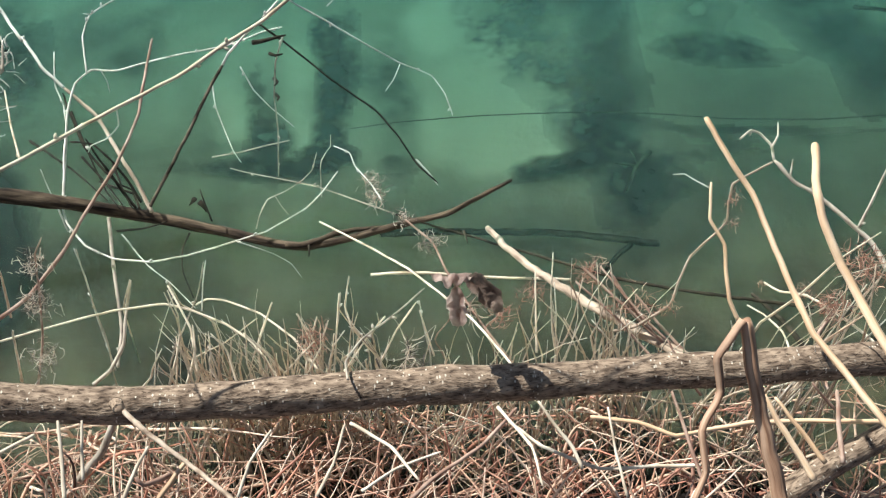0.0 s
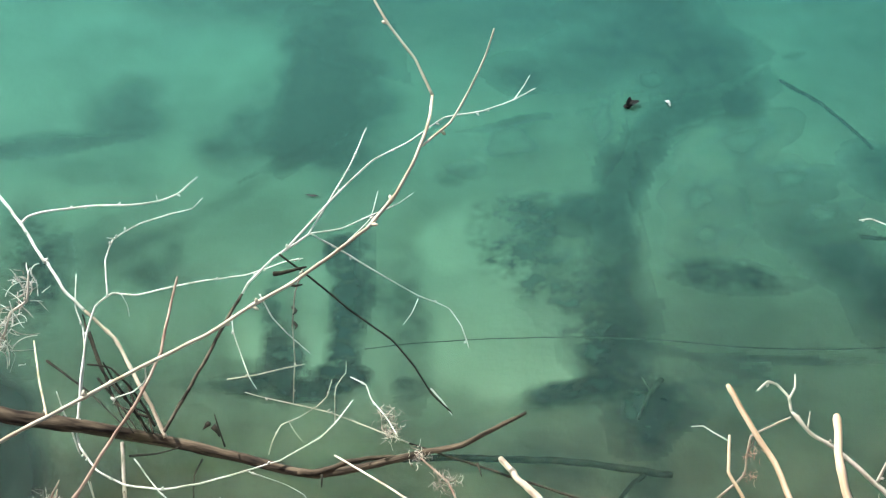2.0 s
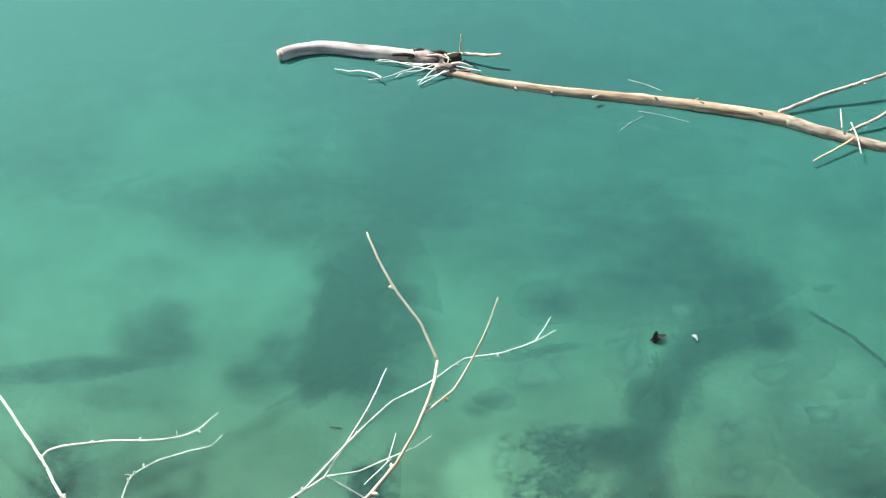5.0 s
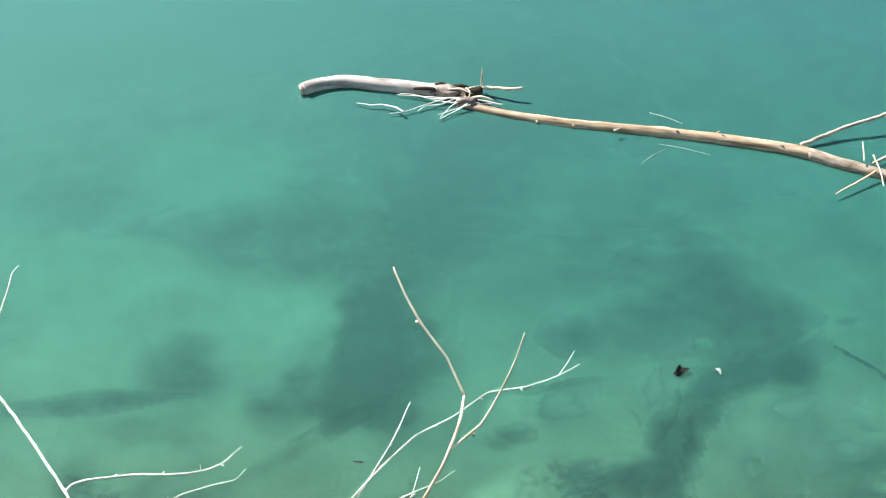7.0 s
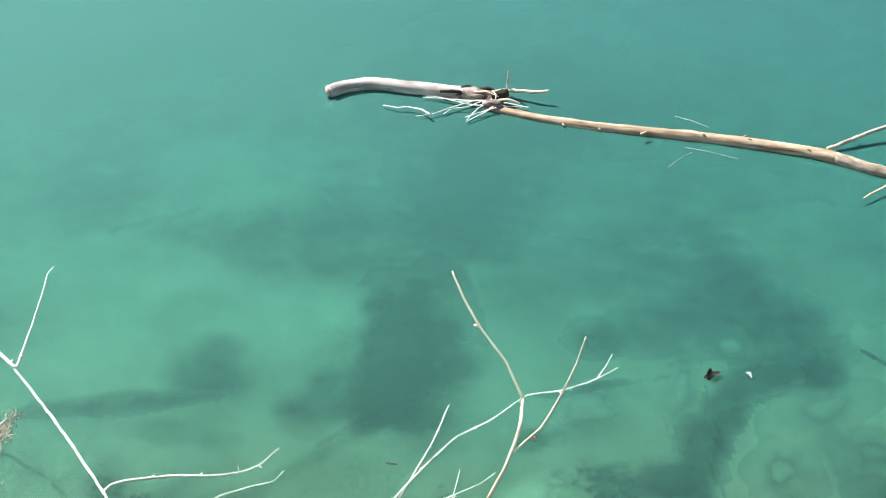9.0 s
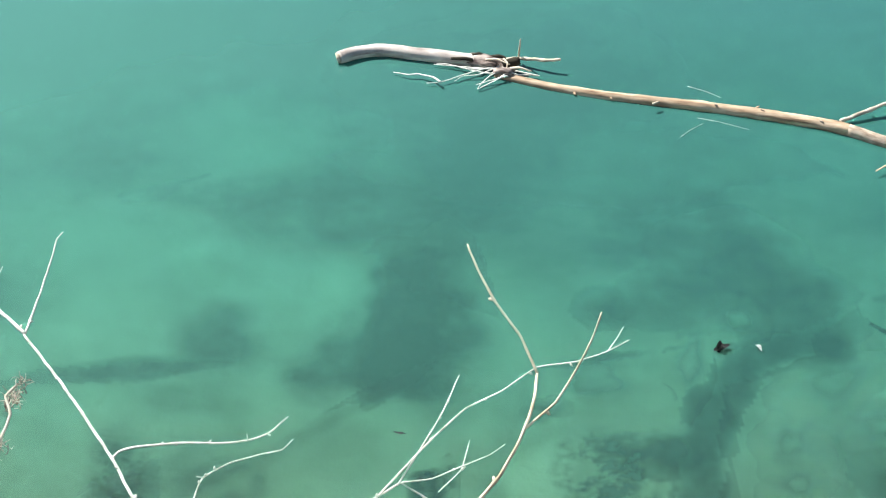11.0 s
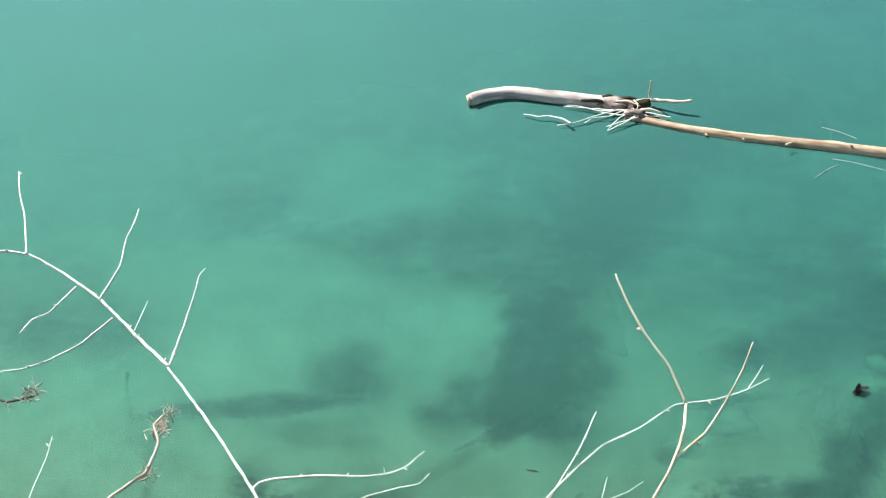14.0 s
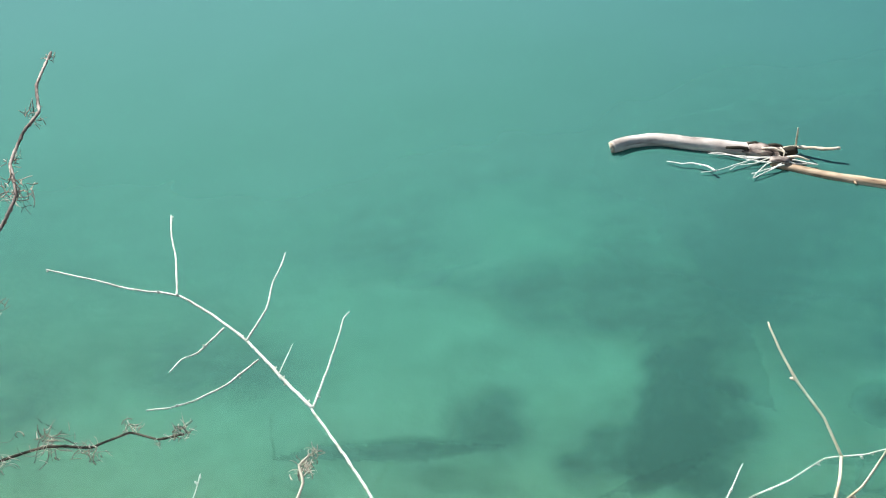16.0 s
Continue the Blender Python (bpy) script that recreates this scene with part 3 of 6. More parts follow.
arm = limb("side_twig", [(-0.463, 1.314, 0.120), (-0.488, 1.362, 0.140), (-0.519, 1.413, 0.160), (-0.564, 1.490, 0.180), (-0.623, 1.542, 0.200)], 0.0041, 0.0032, STICK, it)
arm = limb("side_twig", [(-0.623, 1.542, 0.200), (-0.660, 1.573, 0.220), (-0.700, 1.633, 0.240)], 0.0031, 0.0030, TWIG, it)
arm = limb("side_twig", [(-0.699, 1.623, 0.240), (-0.752, 1.703, 0.260), (-0.820, 1.790, 0.280), (-0.887, 1.874, 0.290), (-0.983, 1.984, 0.310)], 0.0031, 0.0028, TWIG, it)
arm = limb("side_twig", [(-0.983, 1.988, 0.310), (-1.075, 2.070, 0.322), (-1.177, 2.165, 0.337), (-1.289, 2.241, 0.352), (-1.375, 2.280, 0.367), (-1.493, 2.283, 0.379), (-1.595, 2.297, 0.394), (-1.707, 2.312, 0.406)], 0.0039, 0.0018, TWIG, it)
arm = limb("side_twig", [(-1.372, 2.273, 0.373), (-1.410, 2.385, 0.392), (-1.445, 2.459, 0.404), (-1.471, 2.534, 0.415)], 0.0026, 0.0017, TWIG, it)
arm = limb("side_twig", [(-1.167, 2.144, 0.355), (-1.143, 2.228, 0.377), (-1.147, 2.306, 0.393), (-1.139, 2.356, 0.404), (-1.139, 2.395, 0.412)], 0.0025, 0.0016, TWIG, it)
arm = limb("side_twig", [(-1.225, 2.169, 0.367), (-1.265, 2.095, 0.355), (-1.298, 2.078, 0.349), (-1.314, 2.041, 0.343)], 0.0025, 0.0017, TWIG, it)
arm = limb("side_twig", [(-1.127, 2.096, 0.343), (-1.177, 2.016, 0.337), (-1.233, 1.969, 0.332), (-1.283, 1.947, 0.328), (-1.334, 1.939, 0.325)], 0.0025, 0.0017, TWIG, it)
arm = limb("side_twig", [(-1.075, 2.066, 0.331), (-1.067, 2.109, 0.343), (-1.061, 2.144, 0.352)], 0.0015, 0.0010, TWIG, it)
arm = limb("side_twig", [(-0.981, 1.988, 0.310), (-0.972, 2.080, 0.329), (-0.967, 2.196, 0.350), (-0.968, 2.229, 0.356), (-0.957, 2.249, 0.361)], 0.0026, 0.0016, TWIG, it)
arm = limb("side_twig", [(-0.757, 1.711, 0.250), (-0.746, 1.728, 0.253), (-0.720, 1.736, 0.257), (-0.622, 1.738, 0.270), (-0.550, 1.729, 0.280), (-0.500, 1.730, 0.287), (-0.461, 1.743, 0.293), (-0.426, 1.781, 0.300)], 0.0025, 0.0017, TWIG, it)
limb("spur", [(-0.496, 1.727, 0.290), (-0.499, 1.736, 0.300)], 0.0013, 0.0009, TWIG, arm)
arm = limb("side_twig", [(-0.631, 1.360, 0.100), (-0.615, 1.309, 0.103), (-0.577, 1.256, 0.108), (-0.524, 1.223, 0.112), (-0.459, 1.209, 0.118), (-0.395, 1.216, 0.123), (-0.327, 1.232, 0.130), (-0.259, 1.251, 0.136), (-0.190, 1.291, 0.143), (-0.160, 1.324, 0.146), (-0.132, 1.366, 0.150)], 0.0021, 0.0012, TWIG, it)
arm = limb("side_twig", [(-0.302, 1.189, 0.200), (-0.272, 1.189, 0.179), (-0.241, 1.188, 0.157), (-0.214, 1.181, 0.137), (-0.198, 1.164, 0.120)], 0.0011, 0.0008, TWIG, it)
arm = limb("side_twig", [(-0.622, 1.353, 0.120), (-0.619, 1.422, 0.147), (-0.618, 1.466, 0.164), (-0.625, 1.515, 0.182), (-0.641, 1.552, 0.198), (-0.644, 1.612, 0.220)], 0.0015, 0.0013, TWIG, it)
arm = limb("side_twig", [(-0.501, 1.354, 0.080), (-0.538, 1.402, 0.097), (-0.563, 1.427, 0.106), (-0.595, 1.465, 0.120), (-0.626, 1.534, 0.139), (-0.640, 1.573, 0.150)], 0.0027, 0.0016, TWIG_DARK, it)
arm = limb("side_twig", [(-0.510, 1.362, 0.080), (-0.539, 1.390, 0.134), (-0.562, 1.410, 0.177), (-0.573, 1.422, 0.200)], 0.0028, 0.0015, TWIG_DARK, it)
arm = limb("side_twig", [(-0.538, 1.306, 0.120), (-0.532, 1.253, 0.099), (-0.523, 1.178, 0.069), (-0.514, 1.123, 0.046), (-0.521, 1.059, 0.020)], 0.0037, 0.0028, TWIG_GREY, it)
arm = limb("side_twig", [(-0.366, 1.332, 0.060), (-0.377, 1.356, 0.083), (-0.384, 1.376, 0.100)], 0.0019, 0.0012, TWIG_DARK, it)
arm = limb("side_twig", [(-0.522, 1.297, 0.080), (-0.476, 1.241, 0.061), (-0.437, 1.212, 0.047), (-0.392, 1.167, 0.030)], 0.0015, 0.0009, TWIG, it)
arm = limb("side_twig", [(-0.401, 1.294, 0.080), (-0.415, 1.271, 0.065), (-0.416, 1.236, 0.045), (-0.398, 1.194, 0.020)], 0.0019, 0.0012, TWIG_DARK, it)
arm = limb("dead_twig", [(-0.605, 1.461, 0.100), (-0.563, 1.408, 0.100), (-0.521, 1.347, 0.100)], 0.0024, 0.0012, TWIG_DARK, it)
arm = limb("dead_twig", [(-0.635, 1.570, 0.100), (-0.590, 1.461, 0.100), (-0.553, 1.380, 0.100), (-0.524, 1.338, 0.100)], 0.0025, 0.0012, TWIG_DARK, it)
arm = limb("dead_twig", [(-0.546, 1.440, 0.100), (-0.518, 1.369, 0.100), (-0.502, 1.338, 0.100)], 0.0024, 0.0012, TWIG_DARK, it)
arm = limb("dead_twig", [(-0.705, 1.504, 0.100), (-0.623, 1.436, 0.100), (-0.547, 1.357, 0.100)], 0.0025, 0.0012, TWIG_DARK, it)
arm = limb("dead_twig", [(-0.490, 1.337, 0.100), (-0.506, 1.379, 0.100), (-0.534, 1.395, 0.100)], 0.0023, 0.0012, TWIG_DARK, it)
arm = limb("dead_twig", [(-0.527, 1.290, 0.100), (-0.475, 1.294, 0.100), (-0.437, 1.308, 0.100)], 0.0023, 0.0012, TWIG_DARK, it)
arm = limb("dead_twig", [(-0.187, 1.243, 0.100), (-0.187, 1.218, 0.100)], 0.0023, 0.0011, TWIG_DARK, it)
arm = limb("dead_twig", [(0.086, 1.261, 0.100), (0.092, 1.233, 0.100)], 0.0023, 0.0011, TWIG_DARK, it)
arm = limb("dead_twig", [(-0.501, 1.371, 0.100), (-0.568, 1.402, 0.100)], 0.0024, 0.0012, TWIG_DARK, it)
arm = limb("dead_twig", [(-0.611, 1.448, 0.160), (-0.582, 1.436, 0.170), (-0.565, 1.431, 0.170), (-0.537, 1.410, 0.150), (-0.514, 1.391, 0.120), (-0.490, 1.359, 0.090)], 0.0016, 0.0026, TWIG_DARK, it)
arm = limb("side_twig", [(-0.664, 1.404, 0.140), (-0.654, 1.382, 0.110), (-0.639, 1.353, 0.080), (-0.627, 1.328, 0.050)], 0.0012, 0.0018, TWIG, it)
arm = limb("side_twig", [(0.008, 1.412, 0.117), (0.028, 1.390, 0.108), (0.045, 1.364, 0.100)], 0.0018, 0.0012, TWIG, it)
arm = limb("dead_leaf", [(-0.398, 1.372, 0.075), (-0.403, 1.378, 0.060), (-0.410, 1.374, 0.055)], 0.0052, 0.0016, TWIG_DARK, it)
arm = limb("dead_leaf", [(-0.390, 1.370, 0.070), (-0.381, 1.363, 0.060), (-0.378, 1.356, 0.056)], 0.0058, 0.0016, TWIG_DARK, it)

it = thing("overhanging_twig", (-0.560, 0.742, 0.890), "long straight bare pale twig reaching out over the water", "twig", "bare twigs")
arm = limb("stem", [(-0.560, 0.742, 0.890), (-0.490, 0.786, 0.895), (-0.415, 0.833, 0.900), (-0.340, 0.880, 0.905), (-0.258, 0.920, 0.920), (-0.221, 0.942, 0.932)], 0.0024, 0.0022, TWIG_WARM, it)
limb("spur", [(-0.437, 0.822, 0.898), (-0.462, 0.893, 0.875), (-0.484, 0.964, 0.850)], 0.0014, 0.0010, TWIG_WARM, arm)
limb("spur", [(-0.336, 0.884, 0.903), (-0.341, 0.890, 0.866), (-0.360, 0.896, 0.837), (-0.386, 0.907, 0.811), (-0.391, 0.906, 0.800)], 0.0010, 0.0008, TWIG, arm)
arm = limb("stem", [(-0.221, 0.942, 0.932), (-0.167, 0.952, 0.965), (-0.123, 0.949, 1.012), (-0.081, 0.946, 1.060), (-0.050, 0.976, 1.080), (-0.031, 1.003, 1.100), (-0.018, 1.032, 1.112), (-0.010, 1.074, 1.106), (-0.006, 1.113, 1.100)], 0.0022, 0.0018, TWIG_WARM, it)
arm = limb("stem", [(-0.006, 1.113, 1.100), (-0.025, 1.143, 1.128), (-0.057, 1.173, 1.159), (-0.076, 1.199, 1.182), (-0.088, 1.222, 1.200)], 0.0018, 0.0013, TWIG_WARM, it)
arm = limb("side_twig", [(-0.021, 1.022, 1.108), (0.013, 1.064, 1.104), (0.034, 1.079, 1.139), (0.051, 1.095, 1.173), (0.060, 1.109, 1.200)], 0.0015, 0.0011, TWIG_WARM, it)

it = thing("vine_stem", (-0.614, 0.876, 0.450), "reddish brown dry vine stem leaning over the water", "vine", "vine stems")
arm = limb("stem", [(-0.614, 0.876, 0.450), (-0.582, 0.892, 0.462), (-0.543, 0.915, 0.477), (-0.500, 0.965, 0.498), (-0.462, 1.030, 0.522), (-0.423, 1.090, 0.544), (-0.393, 1.162, 0.568), (-0.384, 1.230, 0.587), (-0.376, 1.276, 0.600)], 0.0032, 0.0020, VINE, it)

it = thing("fallen_log", (-0.620, 0.682, 0.620), "fallen sapling trunk with rough grey bark and pale lenticels", "log", "")
arm = limb("trunk", [(-0.620, 0.682, 0.620), (-0.527, 0.678, 0.615), (-0.447, 0.673, 0.610), (-0.366, 0.669, 0.606), (-0.244, 0.674, 0.599), (-0.097, 0.683, 0.591), (0.004, 0.688, 0.586), (0.103, 0.691, 0.581), (0.267, 0.700, 0.572), (0.427, 0.707, 0.564), (0.583, 0.716, 0.556), (0.703, 0.719, 0.550)], 0.0231, 0.0227, LOG, it)
arm = limb("branch_stub", [(-0.360, 0.642, 0.650), (-0.340, 0.615, 0.668), (-0.294, 0.561, 0.708), (-0.252, 0.514, 0.746), (-0.198, 0.447, 0.800)], 0.0034, 0.0023, STUB, it)
arm = limb("knot", [(-0.368, 0.652, 0.640), (-0.358, 0.635, 0.660)], 0.0090, 0.0054, LOG, it)
arm = limb("side_twig", [(-0.095, 0.678, 0.630), (-0.098, 0.713, 0.611), (-0.079, 0.761, 0.583), (-0.035, 0.824, 0.539), (0.005, 0.887, 0.500)], 0.0016, 0.0012, TWIG_GREY, it)

it = thing("second_log", (0.388, 0.536, 0.420), "short grey bark-covered log resting on the bank", "log", "")
arm = limb("trunk", [(0.388, 0.536, 0.420), (0.462, 0.587, 0.442), (0.509, 0.611, 0.455), (0.594, 0.646, 0.478), (0.678, 0.675, 0.500)], 0.0174, 0.0173, LOG, it)

it = thing("dry_reed", (0.505, 0.501, 0.750), "tall tan dry reed-like stem with joints", "reed", "dry reeds")
arm = limb("stem", [(0.505, 0.501, 0.750), (0.460, 0.583, 0.760), (0.430, 0.632, 0.770), (0.414, 0.686, 0.780), (0.396, 0.744, 0.800), (0.381, 0.792, 0.820), (0.356, 0.827, 0.840), (0.333, 0.874, 0.860)], 0.0041, 0.0034, TAN, it)

it = thing("dry_reed", (0.509, 0.549, 0.800), "thick pale tan broken-topped dry stem with joints", "reed", "dry reeds")
arm = limb("stem", [(0.509, 0.549, 0.800), (0.488, 0.598, 0.810), (0.466, 0.663, 0.821), (0.445, 0.720, 0.845), (0.439, 0.756, 0.861), (0.448, 0.823, 0.868)], 0.0054, 0.0046, TAN, it)

it = thing("dry_reed", (0.679, 0.867, 0.450), "grey forked dry stem with crooked twigs", "reed", "dry reeds")
arm = limb("stem", [(0.679, 0.867, 0.450), (0.646, 0.943, 0.476), (0.613, 0.978, 0.491), (0.580, 1.008, 0.504), (0.543, 1.030, 0.517), (0.515, 1.061, 0.530)], 0.0044, 0.0027, TWIG_GREY, it)
arm = limb("side_twig", [(0.515, 1.061, 0.530), (0.514, 1.081, 0.538), (0.498, 1.097, 0.547), (0.483, 1.098, 0.553), (0.463, 1.078, 0.560)], 0.0023, 0.0017, TWIG_GREY, it)
arm = limb("side_twig", [(0.511, 1.075, 0.540), (0.522, 1.089, 0.550), (0.523, 1.106, 0.560)], 0.0020, 0.0013, TWIG_GREY, it)
arm = limb("side_twig", [(0.536, 1.038, 0.520), (0.542, 1.061, 0.530)], 0.0017, 0.0013, TWIG_GREY, it)
arm = limb("side_twig", [(0.627, 0.966, 0.490), (0.643, 0.989, 0.528), (0.663, 1.018, 0.580)], 0.0024, 0.0020, TWIG_GREY, it)

it = thing("dry_reed", (0.440, 0.843, 0.450), "crooked thin tan dry stem with kinked joints", "reed", "dry reeds")
arm = limb("stem", [(0.440, 0.843, 0.450), (0.428, 0.868, 0.468), (0.426, 0.901, 0.489), (0.425, 0.933, 0.510), (0.406, 0.962, 0.532), (0.410, 1.004, 0.560)], 0.0033, 0.0022, TAN, it)
arm = limb("side_twig", [(0.407, 0.998, 0.555), (0.387, 1.008, 0.561), (0.374, 1.016, 0.565), (0.356, 1.012, 0.570)], 0.0012, 0.0009, TWIG, it)

it = thing("dry_reed", (0.365, 0.441, 0.740), "snapped brown dry stem folded over in two legs", "reed", "dry reeds")
arm = limb("stem", [(0.365, 0.441, 0.740), (0.350, 0.489, 0.790), (0.333, 0.535, 0.840), (0.321, 0.577, 0.900)], 0.0081, 0.0064, STEM_BROWN, it)
arm = limb("folded_leg", [(0.317, 0.577, 0.900), (0.290, 0.547, 0.880), (0.295, 0.525, 0.850), (0.273, 0.491, 0.830), (0.277, 0.459, 0.800), (0.260, 0.431, 0.780)], 0.0047, 0.0039, STEM_BROWN, it)

it = thing("vine_stem", (0.291, 0.924, 0.300), "dark jointed vine stem with short tendrils", "vine", "vine stems")
arm = limb("stem", [(0.291, 0.924, 0.300), (0.320, 0.914, 0.328), (0.365, 0.919, 0.376), (0.377, 0.940, 0.405), (0.393, 0.961, 0.439), (0.437, 0.977, 0.498), (0.439, 0.993, 0.520), (0.444, 1.010, 0.546), (0.470, 1.008, 0.577), (0.488, 1.004, 0.600)], 0.0024, 0.0016, STUB, it)

it = thing("broken_stick", (0.136, 1.320, 0.020), "pale peeled broken stick leaning on the vines", "stick", "")
arm = limb("stick", [(0.136, 1.320, 0.020), (0.161, 1.242, 0.070), (0.192, 1.168, 0.120), (0.242, 1.070, 0.190), (0.308, 0.966, 0.260), (0.394, 0.850, 0.330)], 0.0056, 0.0088, STICK, it)

it = thing("pale_twig", (-0.082, 1.222, 0.030), "straight pale dry twig lying over the water", "twig", "bare twigs")
arm = limb("stem", [(-0.082, 1.222, 0.030), (0.004, 1.218, 0.037), (0.093, 1.200, 0.045), (0.163, 1.189, 0.051), (0.271, 1.175, 0.060)], 0.0030, 0.0023, PALE, it)

it = thing("pale_twig", (-0.157, 1.185, 0.250), "long pale slanting dry twig above the shore", "twig", "bare twigs")
arm = limb("stem", [(-0.157, 1.185, 0.250), (-0.087, 1.112, 0.289), (-0.017, 1.032, 0.332), (0.031, 0.961, 0.367), (0.076, 0.888, 0.404), (0.119, 0.790, 0.450)], 0.0017, 0.0020, PALE, it)

it = thing("pale_twig", (-0.308, 1.441, 0.060), "thin dark twig at the water surface, bleached towards its tip", "twig", "bare twigs")
arm = limb("stem", [(-0.033, 1.338, 0.050), (0.148, 1.263, 0.050), (0.361, 1.170, 0.060), (0.505, 1.133, 0.060), (0.680, 1.083, 0.080)], 0.0018, 0.0034, TWIG_DARK, it)
arm = limb("tip", [(-0.338, 1.452, 0.060), (-0.308, 1.441, 0.060), (-0.177, 1.409, 0.050), (-0.028, 1.336, 0.050)], 0.0009, 0.0017, TWIG_GREY, it)

it = thing("pale_twig", (-0.614, 0.887, 0.400), "pale arching dry vine stem above the shore", "twig", "bare twigs")
arm = limb("stem", [(-0.614, 0.887, 0.400), (-0.528, 0.928, 0.378), (-0.453, 0.960, 0.360), (-0.382, 0.978, 0.344), (-0.341, 0.970, 0.335), (-0.291, 0.950, 0.324), (-0.249, 0.920, 0.313), (-0.214, 0.867, 0.300)], 0.0016, 0.0021, PALE, it)

it = thing("pale_twig", (-0.343, 1.002, 0.300), "pale arching dry vine stem above the shore", "twig", "bare twigs")
arm = limb("stem", [(-0.343, 1.002, 0.300), (-0.326, 1.010, 0.302), (-0.296, 1.005, 0.304), (-0.243, 0.976, 0.309), (-0.190, 0.925, 0.315), (-0.154, 0.868, 0.320)], 0.0015, 0.0019, PALE, it)

it = thing("pale_twig", (-0.504, 1.008, 0.100), "pale upright thin dry twig at the shore", "twig", "bare twigs")
arm = limb("stem", [(-0.504, 1.008, 0.100), (-0.522, 1.059, 0.189), (-0.530, 1.094, 0.253), (-0.540, 1.117, 0.300)], 0.0014, 0.0011, TWIG, it)

it = thing("pale_twig", (-0.592, 0.881, 0.300), "pale upright thin dry twig at the shore", "twig", "bare twigs")
arm = limb("stem", [(-0.592, 0.881, 0.300), (-0.567, 0.862, 0.422), (-0.550, 0.847, 0.500)], 0.0023, 0.0015, PALE, it)
arm = limb("stem", [(-0.623, 0.995, 0.300), (-0.599, 0.969, 0.412), (-0.580, 0.944, 0.500)], 0.0024, 0.0015, PALE, it)

it = thing("pale_twig", (-0.512, 0.927, 0.200), "dark hooked twig rising behind the log", "twig", "bare twigs")
arm = limb("stem", [(-0.512, 0.927, 0.200), (-0.483, 0.940, 0.219), (-0.461, 0.971, 0.244), (-0.456, 1.007, 0.268), (-0.446, 1.053, 0.300)], 0.0037, 0.0018, TWIG_GREY, it)

it = thing("pale_twig", (0.203, 0.654, 0.550), "pale kinked dry twig lying across the vines", "twig", "bare twigs")
arm = limb("stem", [(0.203, 0.654, 0.550), (0.260, 0.638, 0.561), (0.301, 0.613, 0.569), (0.345, 0.616, 0.578), (0.393, 0.618, 0.586), (0.464, 0.610, 0.600), (0.565, 0.593, 0.620)], 0.0026, 0.0033, TAN, it)

it = thing("pale_twig", (0.109, 0.704, 0.450), "pale kinked dry twig lying across the vines", "twig", "bare twigs")
arm = limb("stem", [(0.109, 0.704, 0.450), (0.149, 0.660, 0.460), (0.217, 0.618, 0.475), (0.280, 0.612, 0.488), (0.342, 0.605, 0.500)], 0.0023, 0.0025, PALE, it)

it = thing("vine_stem", (-0.030, 0.572, 0.500), "reddish slanting dry vine stem", "vine", "vine stems")
arm = limb("stem", [(-0.030, 0.572, 0.500), (0.003, 0.592, 0.524), (0.063, 0.614, 0.564), (0.108, 0.645, 0.600)], 0.0028, 0.0022, VINE, it)

it = thing("pale_twig", (0.572, 1.106, 0.060), "thin pale arching twig at the water edge", "twig", "bare twigs")
arm = limb("stem", [(0.572, 1.106, 0.060), (0.590, 1.075, 0.079), (0.608, 1.022, 0.107), (0.606, 0.946, 0.140)], 0.0015, 0.0021, PALE, it)

it = thing("sunken_branch", (0.596, 1.154, 0.020), "dark wet stick slanting into the water", "sunken branch", "sunken wood")
arm = limb("stem", [(0.596, 1.154, 0.020), (0.617, 1.117, 0.031), (0.640, 1.067, 0.044), (0.659, 1.006, 0.060)], 0.0031, 0.0056, TWIG_DARK, it)

it = thing("vine_stem", (0.566, 1.063, 0.200), "pale crooked dry vine with dark knots", "vine", "vine stems")
arm = limb("stem", [(0.566, 1.063, 0.200), (0.585, 1.037, 0.212), (0.621, 1.017, 0.229), (0.647, 0.977, 0.247), (0.680, 0.916, 0.274), (0.701, 0.851, 0.300)], 0.0018, 0.0027, PALE, it)
arm = limb("side_twig", [(0.653, 0.977, 0.240), (0.614, 0.929, 0.259), (0.600, 0.868, 0.279), (0.594, 0.808, 0.300)], 0.0029, 0.0030, VINE, it)

it = thing("vine_stem", (-0.508, 0.684, 0.300), "grey curved dry stem rooted in the bank", "vine", "vine stems")
arm = limb("stem", [(-0.508, 0.684, 0.300), (-0.482, 0.701, 0.337), (-0.447, 0.716, 0.381), (-0.420, 0.738, 0.427), (-0.406, 0.747, 0.450)], 0.0060, 0.0050, TWIG_GREY, it)

it = thing("vine_stem", (-0.552, 0.829, 0.350), "thin reddish vine stem hung with curled tendrils", "vine", "vine stems")
arm = limb("stem", [(-0.552, 0.829, 0.350), (-0.527, 0.869, 0.439), (-0.518, 0.898, 0.510), (-0.511, 0.920, 0.572), (-0.497, 0.927, 0.600)], 0.0020, 0.0012, VINE, it)

it = thing("vine_stem", (-0.739, 1.230, 0.350), "short grey vine tip with curled tendrils over the water", "vine", "vine stems")
arm = limb("stem", [(-0.739, 1.230, 0.350), (-0.695, 1.279, 0.403), (-0.672, 1.311, 0.434), (-0.665, 1.332, 0.453), (-0.635, 1.338, 0.474), (-0.632, 1.369, 0.500)], 0.0027, 0.0019, TWIG_GREY, it)

it = thing("vine_stem", (0.136, 0.869, 0.300), "dry vine stem with curled tendrils above the water", "vine", "vine stems")
arm = limb("stem", [(0.136, 0.869, 0.300), (0.090, 0.941, 0.315), (0.043, 1.024, 0.332), (0.024, 1.072, 0.340), (-0.018, 1.112, 0.350)], 0.0023, 0.0017, VINE, it)

it = thing("vine_stem", (-0.133, 1.343, 0.250), "hanging dry vine tip with curled tendrils", "vine", "vine stems")
